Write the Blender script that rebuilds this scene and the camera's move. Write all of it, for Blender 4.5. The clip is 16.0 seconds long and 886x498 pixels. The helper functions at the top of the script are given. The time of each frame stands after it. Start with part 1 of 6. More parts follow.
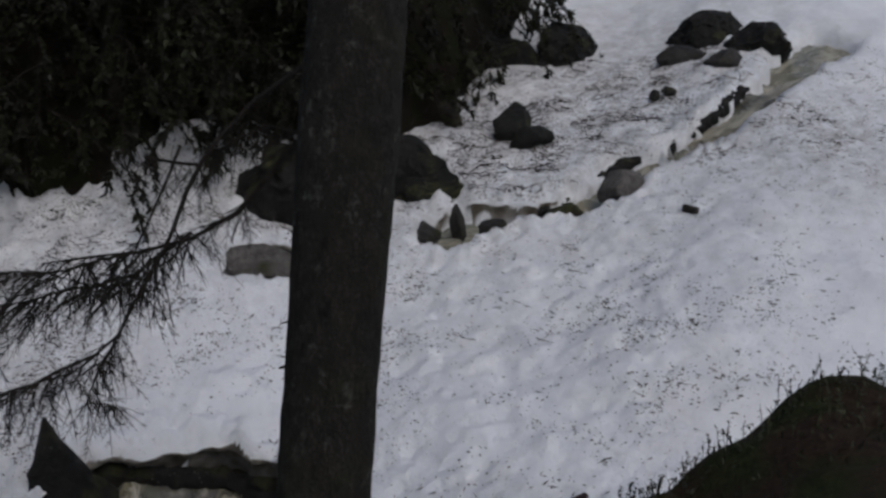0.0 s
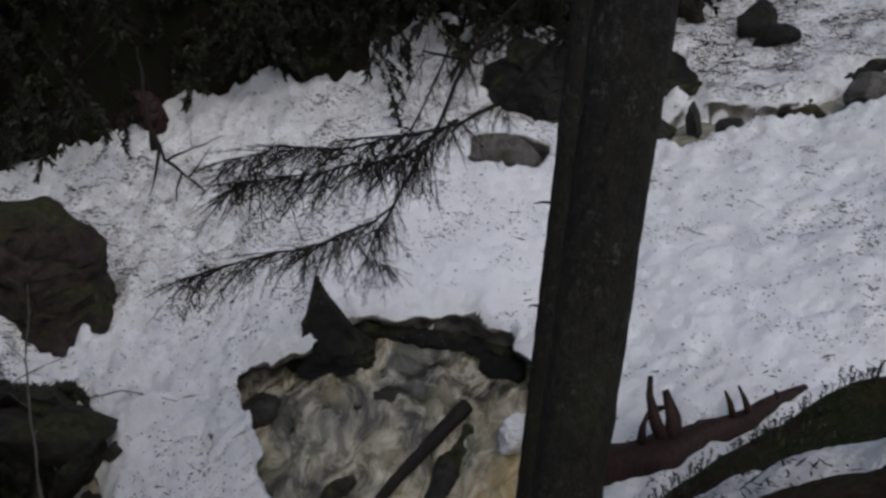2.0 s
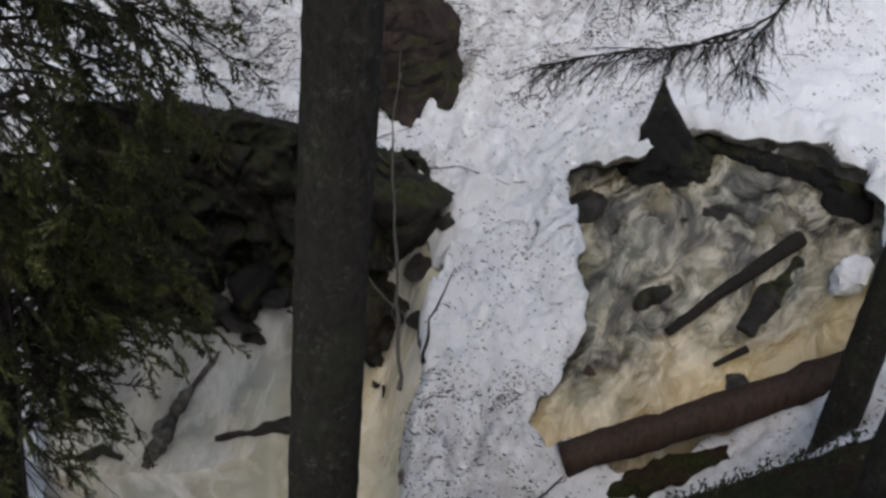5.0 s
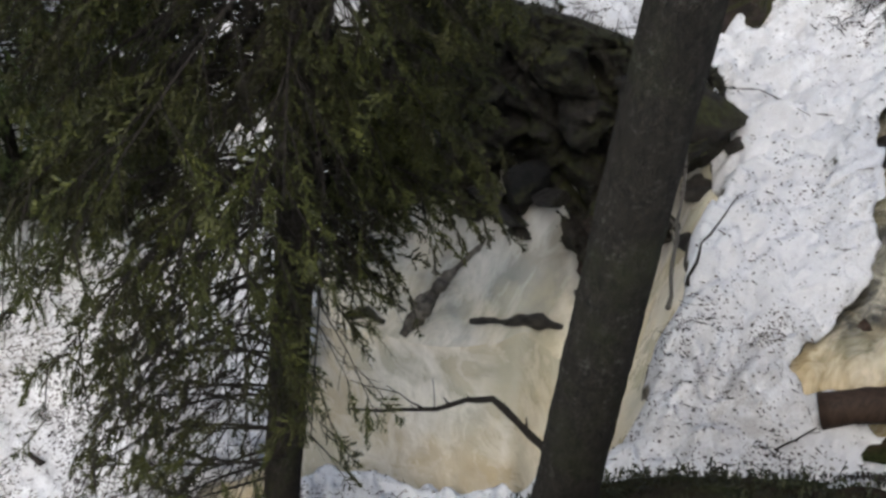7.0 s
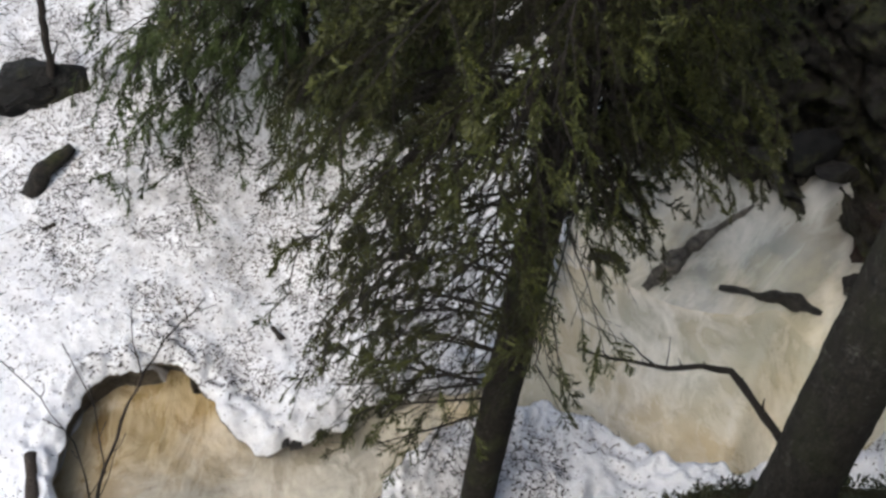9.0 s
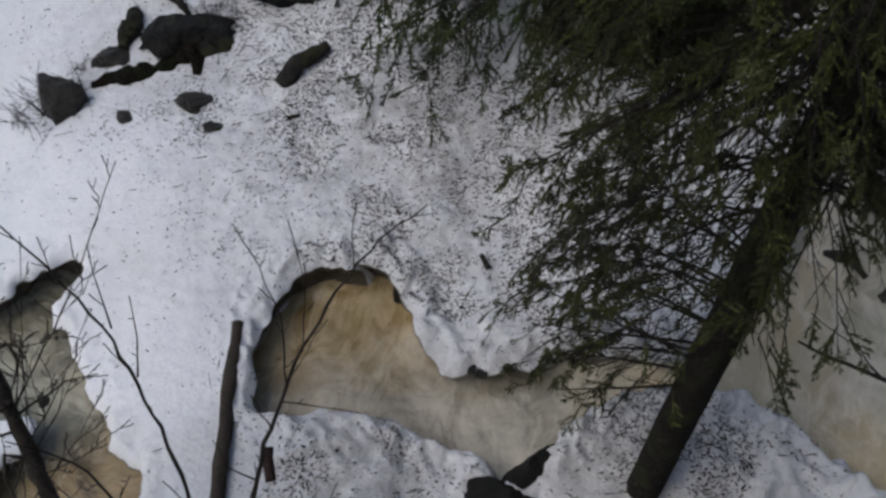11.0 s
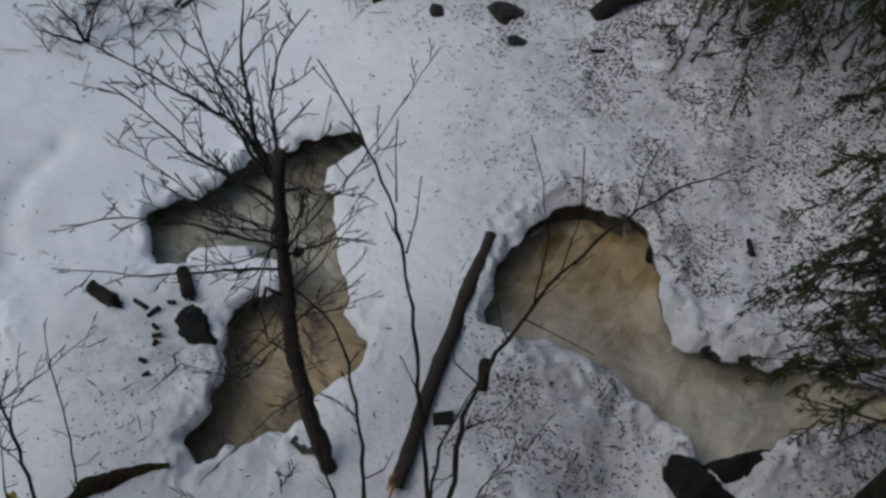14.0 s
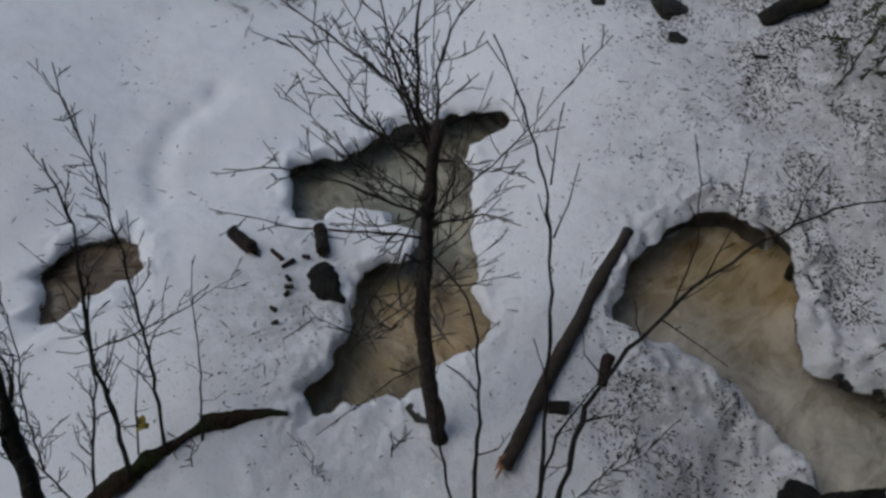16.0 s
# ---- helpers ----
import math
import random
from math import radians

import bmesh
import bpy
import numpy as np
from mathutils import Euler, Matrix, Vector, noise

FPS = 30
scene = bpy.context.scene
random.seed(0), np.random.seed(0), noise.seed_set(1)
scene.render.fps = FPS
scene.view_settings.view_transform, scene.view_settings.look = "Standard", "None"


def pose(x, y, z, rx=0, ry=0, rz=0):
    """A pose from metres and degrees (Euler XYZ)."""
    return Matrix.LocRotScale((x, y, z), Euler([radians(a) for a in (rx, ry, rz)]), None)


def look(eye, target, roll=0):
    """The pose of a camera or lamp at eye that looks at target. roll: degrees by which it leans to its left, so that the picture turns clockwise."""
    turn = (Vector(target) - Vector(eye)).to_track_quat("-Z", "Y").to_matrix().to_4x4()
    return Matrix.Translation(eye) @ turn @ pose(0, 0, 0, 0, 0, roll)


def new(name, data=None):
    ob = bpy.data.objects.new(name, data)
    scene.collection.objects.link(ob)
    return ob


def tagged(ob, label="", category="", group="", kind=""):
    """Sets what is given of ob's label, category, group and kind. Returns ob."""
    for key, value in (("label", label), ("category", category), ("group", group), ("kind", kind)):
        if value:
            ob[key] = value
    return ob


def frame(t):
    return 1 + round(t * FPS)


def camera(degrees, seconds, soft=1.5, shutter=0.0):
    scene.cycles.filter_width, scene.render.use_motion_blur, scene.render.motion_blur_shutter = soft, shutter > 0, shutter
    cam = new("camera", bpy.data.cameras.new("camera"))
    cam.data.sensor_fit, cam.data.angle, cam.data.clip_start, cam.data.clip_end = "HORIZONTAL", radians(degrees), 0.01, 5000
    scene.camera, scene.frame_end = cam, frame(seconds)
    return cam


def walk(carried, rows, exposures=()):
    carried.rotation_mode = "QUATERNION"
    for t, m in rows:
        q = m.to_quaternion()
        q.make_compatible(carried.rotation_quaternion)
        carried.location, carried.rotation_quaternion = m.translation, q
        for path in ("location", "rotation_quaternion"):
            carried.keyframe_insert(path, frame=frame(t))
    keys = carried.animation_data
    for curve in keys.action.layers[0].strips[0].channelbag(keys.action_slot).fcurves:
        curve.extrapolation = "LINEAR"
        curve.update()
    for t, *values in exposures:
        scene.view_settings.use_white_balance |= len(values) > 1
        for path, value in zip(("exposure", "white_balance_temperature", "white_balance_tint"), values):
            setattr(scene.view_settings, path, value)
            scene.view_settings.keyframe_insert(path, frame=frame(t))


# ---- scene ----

# ---------------------------------------------------------------- camera
cam = camera(49.5, 16.0, soft=2.8)
PATH = [  # seconds, place, turn
    (0, 0.9391, 0.1865, 7.0054, 79.824, -2.423, -48.285),
    (0.5, 0.6786, -0.0507, 7.0729, 77.88, -1.622, -44.551),
    (1, 0.4929, -0.2257, 7.1277, 76.268, -1.924, -41.232),
    (1.5, 0.4698, -0.1758, 7.0997, 74.758, -2.146, -38.104),
    (2, 0.4301, -0.1325, 7.0761, 72.966, -2.476, -34.918),
    (2.5, 0.3841, -0.096, 7.0463, 70.982, -3.002, -31.405),
    (3, 0.3433, -0.083, 7.0287, 69.019, -3.188, -28.736),
    (3.5, 0.3067, -0.062, 6.9948, 66.93, -4.101, -26.051),
    (3.7, 0.2998, -0.0556, 6.9803, 66.069, -4.304, -24.687),
    (5.8, 0.1003, 0.0237, 7.0111, 57.331, -3.031, -8.521),
    (6, 0.0948, 0.0213, 7.0147, 56.6, -3.065, -6.628),
    (6.5, 0.0356, 0.0265, 6.9946, 54.875, -3.073, -2),
    (7, 0, 0, 7, 53.683, -3.031, 2.226),
    (7.5, -0.0506, 0.0084, 6.985, 52.758, -2.919, 6.557),
    (8, -0.1018, 0.0386, 6.9462, 51.645, -2.562, 10.598),
    (8.5, -0.1404, 0.0869, 6.8926, 50.328, -2.638, 15.094),
    (9, -0.0289, 0.1085, 6.8298, 49.475, -1.993, 20.227),
    (9.5, 0.0337, 0.1393, 6.762, 48.577, -1.255, 25.874),
    (10, -0.0031, 0.1349, 6.712, 47.849, -1.675, 30.289),
    (12.5, -0.1979, -0.0511, 6.5554, 43.917, -3.398, 47.379),
    (13, -0.2201, -0.0918, 6.5457, 43.159, -3.986, 51.262),
    (13.5, -0.2481, -0.1185, 6.5454, 42.338, -4.313, 54.526),
    (14, -0.2668, -0.1655, 6.5374, 41.693, -4.698, 58.372),
    (14.5, -0.2965, -0.2218, 6.5216, 41.235, -4.906, 62.007),
    (15, -0.3156, -0.2784, 6.5092, 40.599, -4.268, 64.699),
    (15.5, -0.3285, -0.3261, 6.4982, 40.214, -4.591, 66.612),
    (16, -0.3411, -0.3524, 6.5062, 39.954, -4.644, 68.181),
]
walk(cam, [(t, pose(*row)) for t, *row in PATH],
     exposures=[(0, -0.6, 6000, 10), (2.0, -0.4, 6000, 10), (3.7, 0.0, 6000, 10), (5.8, 0.5, 6200, 8), (6.5, 0.74, 6250, 8), (7.0, 0.78, 6300, 7), (8.0, 1.12, 6350, 7), (9.5, 0.57, 6250, 8), (10.2, 0.1, 6100, 9), (12.3, -0.55, 5900, 8), (14.0, -0.72, 5900, 7), (16.0, -0.84, 5900, 7)])

# ---------------------------------------------------------------- light: an overcast winter day
world = bpy.data.worlds.new("overcast_sky")
scene.world = world
world.use_nodes = True
wn = world.node_tree.nodes
sky = wn.new("ShaderNodeTexSky")
sky.sky_type, sky.sun_disc, sky.sun_elevation, sky.sun_rotation = "NISHITA", False, radians(50), radians(200)
sky.air_density, sky.dust_density, sky.ozone_density = 1.2, 4.0, 1.0
wn["Background"].inputs["Strength"].default_value = 0.12
world.node_tree.links.new(sky.outputs[0], wn["Background"].inputs["Color"])
sun = new("sun", bpy.data.lights.new("sun", "SUN"))
sun.data.energy, sun.data.angle, sun.data.color = 0.7, radians(40), (1.0, 0.96, 0.9)
sun.matrix_world = look((-8, -14, 30), (0, 6, 2))

# ---------------------------------------------------------------- lie of the land
# The stream bends round the near bank, so heights are given by bearing (degrees, left of +y) and distance from the bank's top.
BEARING = np.array([-180.0, -100, -80, -67, -57, -43, -38, -32, -23, -16, -5, 12, 26, 36, 43, 54, 68, 95, 120, 180])
FOOT_R = np.array([7.0, 7.5, 7.3, 7.0, 7.5, 8.3, 8.1, 8.0, 7.3, 7.2, 6.9, 6.5, 6.5, 6.2, 5.9, 6.0, 6.0, 6.0, 6.0, 7.0])
FOOT_Z = np.array([3.0, 4.0, 4.0, 4.0, 4.1, 4.0, 3.95, 3.9, 3.1, 2.8, 1.2, 1.2, 1.25, 1.05, 0.95, 0.85, 0.45, 0.4, 0.35, 3.0])
FAR_SLOPE = np.array([0.2, 0.36, 0.38, 0.40, 0.36, 0.45, 0.5, 0.5, 0.5, 0.5, 0.48, 0.48, 0.55, 0.45, 0.33, 0.2, 0.08, 0.03, 0.05, 0.2])
NEAR_SLOPE = np.array([0.0, -0.05, -0.05, 0.0, 0.15, 0.5, 0.7, 0.72, 0.5, 0.45, 0.2, 0.18, 0.2, 0.22, 0.12, 0.1, 0.02, 0.0, 0.0, 0.0])
BANK_BEARING = np.array([-180.0, -100, -80, -72, -68, -64, -60, -53, -33, -16, -5, 5, 20, 44, 70, 110, 150, 180])
BANK_R = np.array([6.0, 6.0, 5.5, 5.2, 5.0, 4.8, 4.7, 4.5, 3.8, 3.5, 3.4, 3.1, 2.5, 1.8, 1.7, 1.7, 4.0, 6.0])
BANK_Z = np.array([5.4, 5.6, 5.8, 5.76, 5.46, 5.22, 4.93, 4.33, 3.4, 3.15, 2.7, 2.1, 1.3, 0.4, 0.3, 0.3, 3.0, 5.4])


STEP_BEARING = np.array([-180.0, -15, -10, -5, 0, 6, 10, 18, 180])
FALL_RISE = np.array([0.3, 0.3, 0.4, 0.75, 0.9, 0.9, 0.85, 0.8, 0.8])
STEP_RISE = np.array([0.4, 0.4, 0.55, 0.85, 0.95, 0.95, 0.8, 0.6, 0.6])


def eased(x, xs, ys):
    """Values between given ones, with no kinks at them."""
    x = np.asarray(x, float)
    k = np.clip(np.searchsorted(xs, x) - 1, 0, len(xs) - 2)
    d = np.gradient(ys, xs)
    w = xs[k + 1] - xs[k]
    u = np.clip((x - xs[k]) / w, 0, 1)
    return ((1 + 2 * u) * (1 - u) ** 2) * ys[k] + u * (1 - u) ** 2 * w * d[k] + u * u * (3 - 2 * u) * ys[k + 1] + u * u * (u - 1) * w * d[k + 1]


def step(a, b, x):
    u = np.clip((x - a) / (b - a), 0, 1)
    return u * u * (3 - 2 * u)


def lattice(i, j, seed):
    n = (i * 374761393 + j * 668265263 + seed * 974634777) & 0xFFFFFFFF
    n = ((n ^ (n >> 13)) * 1274126177) & 0xFFFFFFFF
    return ((n ^ (n >> 16)) & 0xFFFF) / 65535.0


def rough(x, y, size, seed=0):
    """Smooth noise from -1 to 1 with bumps of that size in metres."""
    x, y = np.asarray(x, float) / size + 1000.0, np.asarray(y, float) / size + 1000.0
    i, j = np.floor(x).astype(np.int64), np.floor(y).astype(np.int64)
    u, v = x - i, y - j
    u, v = u * u * (3 - 2 * u), v * v * (3 - 2 * v)
    a, b, c, d = (lattice(i + p, j + q, seed) for p, q in ((0, 0), (1, 0), (0, 1), (1, 1)))
    return 2 * ((a * (1 - u) + b * u) * (1 - v) + (c * (1 - u) + d * u) * v) - 1


def base_height(x, y):
    """The lie of the snow over the whole valley, with no openings in it."""
    x, y = np.asarray(x, float), np.asarray(y, float)
    r, b = np.hypot(x, y), np.degrees(np.arctan2(-x, y))
    fr, fz = eased(b, BEARING, FOOT_R), eased(b, BEARING, FOOT_Z)
    sf, sn = eased(b, BEARING, FAR_SLOPE), eased(b, BEARING, NEAR_SLOPE)
    d = r - fr
    soft = 0.5 * (d + np.sqrt(d * d + 0.25))
    flatter = 0.35 + 0.65 * (1 - step(-58, -46, b))
    far = np.minimum(soft, 9.0) + flatter * np.clip(soft - 9.0, 0.0, 51.0)
    z = fz + sf * far + sn * np.maximum(d - soft, -3.5)
    # The rock step over which the stream falls.
    z = z + (eased(b, STEP_BEARING, FALL_RISE) * step(6.85, 7.5, r) + eased(b, STEP_BEARING, STEP_RISE) * step(7.95, 8.4, r)) * step(-15, -9, b) * (1 - step(12, 22, b))
    z = z - 0.85 * step(-18.0, -14.5, b) * (1 - step(-11, -6, b)) * step(4.9, 5.6, r) * (1 - step(7.3, 7.9, r))
    return z


def bank_height(x, y):
    """The near bank on which the path runs."""
    x, y = np.asarray(x, float), np.asarray(y, float)
    r, b = np.hypot(x, y), np.degrees(np.arctan2(-x, y))
    br, bz = eased(b, BANK_BEARING, BANK_R), eased(b, BANK_BEARING, BANK_Z)
    crest = 0.9 - 0.75 * step(5, 25, b) * (1 - step(120, 150, b))
    inner = bz + (5.4 - bz) * np.clip((br - r) / (br - crest), 0, 1)
    return np.where(r < br, inner, bz - 1.5 * (r - br))


# Old melted footprints and a sunken track: places in plan and width.
DENTS = ((6.91, 4.08, 0.10), (7.84, 3.37, 0.10), (6.26, 4.39, 0.10), (6.20, 4.99, 0.10), (7.32, 4.76, 0.10), (8.02, 4.25, 0.10), (5.77, 3.88, 0.10), (-5.31, -0.46, 0.13), (-6.31, -0.05, 0.13), (-6.58, -0.02, 0.13), (-6.83, 0.08, 0.13), (-7.06, 0.23, 0.13), (-7.23, 0.45, 0.13), (-7.36, 0.71, 0.13))


def snow_height(x, y):
    x, y = np.asarray(x, float), np.asarray(y, float)
    r = np.hypot(x, y)
    amp = 1 + np.clip((r - 14) / 14, 0, 4)
    lumpy = 0.8 + 0.15 * (1 - step(-45, -25, np.degrees(np.arctan2(-x, y)))) + 3.0 * np.exp(-((np.degrees(np.arctan2(-x, y)) + 14) / 16) ** 2)
    calm = 1 - 0.75 * step(44, 60, np.degrees(np.arctan2(-x, y))) * step(2.5, 4.0, r)
    dent = sum(0.055 * np.exp(-((x - a) ** 2 + (y - c) ** 2) / w ** 2) for a, c, w in DENTS)
    return base_height(x, y) + 0.09 * amp * rough(x, y, 1.3, 1) + 0.04 * calm * rough(x, y, 0.45, 2) + calm * lumpy * (0.030 * rough(x, y, 0.17, 3) + 0.020 * rough(x, y, 0.085, 4)) - dent

# Openings in the snow over the stream: outline in plan, and how far the water lies under the snow.
OPENINGS = {}
OPENINGS["upper"] = ([(8.26, 7.13), (8.86, 7.44), (9.62, 7.66), (9.44, 7.21), (9.83, 6.64), (10.52, 6.5), (11.23, 6.5), (11.73, 6.1), (12.7, 5.96), (16.0, 6.2), (16.0, 5.2), (12.2, 5.3), (11.5, 5.66), (10.88, 5.85), (10.39, 5.68), (9.85, 5.94), (9.36, 6.45), (8.56, 6.72)], 0.26)
OPENINGS["cave"] = ([(6.4, 7.9), (6.73, 8.23), (7.5, 7.9), (7.35, 7.54), (6.81, 7.64)], 0.25)
OPENINGS["rapids"] = ([(3.41, 6.98), (3.6, 7.09), (3.98, 6.87), (4.25, 6.95), (4.52, 6.84), (4.75, 6.73), (5.01, 6.48), (5.41, 6.26), (5.59, 5.93), (5.54, 5.64), (5.3, 5.2), (5.1, 4.8), (4.7, 4.45), (3.6, 4.6), (3.08, 4.7), (2.76, 4.9), (2.5, 5.18), (2.66, 5.36), (2.81, 5.49), (3.13, 5.66), (3.18, 6.0), (3.39, 6.48)], 0.34)
OPENINGS["falls"] = ([(-0.95, 7.8), (0.3, 8.05), (1.1, 7.95), (1.8, 7.85), (2.33, 7.6), (2.38, 7.05), (2.18, 6.6), (1.98, 6.1), (1.75, 5.65), (1.7, 5.35), (1.5, 5.1), (1.3, 4.94), (0.7, 5.05), (0.16, 5.2), (-0.32, 5.18), (-0.9, 5.2), (-1.28, 4.85), (-1.66, 4.38), (-1.72, 3.98), (-1.92, 3.52), (-2.38, 3.56), (-2.79, 3.39), (-3.13, 3.15), (-3.54, 2.82), (-3.81, 2.97), (-4.13, 3.27), (-4.27, 3.57), (-4.24, 3.98), (-3.95, 4.33), (-3.7, 4.48), (-3.4, 4.39), (-3.15, 4.16), (-2.8, 4.09), (-2.39, 4.25), (-2.14, 4.61), (-1.48, 5.12), (-1.24, 5.5), (-1.16, 6.52), (-1.1, 6.95)], 0.3)
OPENINGS["alder"] = ([(-5.84, 0.9), (-6.28, 1.08), (-6.37, 1.37), (-6.31, 1.83), (-6.44, 2.26), (-6.31, 2.65), (-6.12, 3.07), (-5.98, 3.08), (-5.84, 2.89), (-5.85, 2.63), (-5.56, 2.6), (-5.0, 2.3), (-4.55, 2.14), (-4.03, 2.06), (-3.87, 1.94), (-3.78, 1.45), (-3.76, 1.13), (-3.7, 0.89), (-3.77, 0.53), (-4.01, 0.56), (-4.28, 0.86), (-4.65, 1.09), (-4.94, 1.31), (-4.94, 1.77), (-5.22, 1.88), (-5.48, 1.75), (-5.67, 1.35), (-5.57, 1.02)], 0.3)
OPENINGS["lower"] = ([(-5.25, -1.22), (-5.76, -1.10), (-5.98, -0.74), (-5.90, -0.38), (-5.52, -0.38), (-5.30, -0.70), (-5.12, -1.05)], 0.16)


def inside_by(x, y, outline):
    """How far a place lies inside an outline, in metres; outside it is negative."""
    p = np.array(outline, float)
    q = np.roll(p, -1, axis=0)
    best, odd = np.full(np.shape(x), 1e9), np.zeros(np.shape(x), bool)
    for (ax, ay), (bx, by) in zip(p, q):
        dx, dy = bx - ax, by - ay
        u = np.clip(((x - ax) * dx + (y - ay) * dy) / (dx * dx + dy * dy + 1e-12), 0, 1)
        best = np.minimum(best, np.hypot(x - ax - u * dx, y - ay - u * dy))
        cross = (ay > y) != (by > y)
        odd ^= cross & (x < (bx - ax) * (y - ay) / (by - ay + 1e-12) + ax)
    return np.where(odd, best, -best)


def ragged(x, y):
    """Places shifted a little, so that the edges of the openings are uneven and scalloped."""
    return (x + 0.06 * rough(x, y, 0.42, 11) + 0.055 * rough(x, y, 0.19, 12) + 0.032 * rough(x, y, 0.10, 15),
            y + 0.06 * rough(x, y, 0.42, 13) + 0.055 * rough(x, y, 0.19, 14) + 0.032 * rough(x, y, 0.10, 16))


# How far the snow hangs out over the water, and over what width its edge falls.
HANGING = {"rapids": (0.42, 0.24), "alder": (0.26, 0.22), "falls": (0.27, 0.24), "upper": (0.05, 0.32), "cave": (0.3, 0.2), "lower": (0.12, 0.18)}


def close_to(x, y, outline):
    return (np.abs(x - np.mean([p[0] for p in outline])) < 7) & (np.abs(y - np.mean([p[1] for p in outline])) < 5)


def carved_height(x, y):
    """The snow with its openings: a lumpy lip, a blunt edge a hand thick, and under it the hollow over the water."""
    z = snow_height(x, y)
    wx, wy = ragged(x, y)
    for name, (outline, drop) in OPENINGS.items():
        reach, near = HANGING[name][1], close_to(x, y, outline)
        d = np.full(np.shape(x), -9.0)
        d[near] = inside_by(wx[near], wy[near], outline)
        calm = 1 - 0.6 * step(44, 60, np.degrees(np.arctan2(-x, y)))
        clods = calm * 0.05 * (1 - 2 * np.abs(rough(x, y, 0.17, 63))) + calm * 0.03 * (1 - 2 * np.abs(rough(x, y, 0.08, 64)))
        z = z + clods * step(-0.34, -0.12, d) * (1 - step(-0.04, 0.02, d))
        u = d / reach
        z = np.where(d > -0.05, z - 0.08 * step(-0.18, 0.26, u) - (drop + 0.27) * step(0.34, 1.0, u), z)
    return z


def undercut(x, y):
    """How far the walls of the openings lean back under the snow."""
    dx, dy = np.zeros(np.shape(x)), np.zeros(np.shape(x))
    wx, wy = ragged(x, y)
    for name, (outline, drop) in OPENINGS.items():
        depth, reach = HANGING[name]
        near = np.nonzero(close_to(x, y, outline))[0]
        d = inside_by(wx[near], wy[near], outline)
        near, d = near[np.abs(d - 0.25) < 0.4], d[np.abs(d - 0.25) < 0.4]
        px, py, e = wx[near], wy[near], 0.02
        gx = (inside_by(px + e, py, outline) - inside_by(px - e, py, outline)) / (2 * e)
        gy = (inside_by(px, py + e, outline) - inside_by(px, py - e, outline)) / (2 * e)
        cut = np.maximum(depth * (0.95 + 0.6 * rough(px, py, 0.6, 61) + 0.2 * rough(px, py, 0.25, 62)), 0.02) + 0.3 * reach
        cut = cut * step(0.12, 0.75, d / reach) * (1 - step(0.35, 0.65, d))
        dx[near] -= gx * cut
        dy[near] -= gy * cut
    return dx, dy


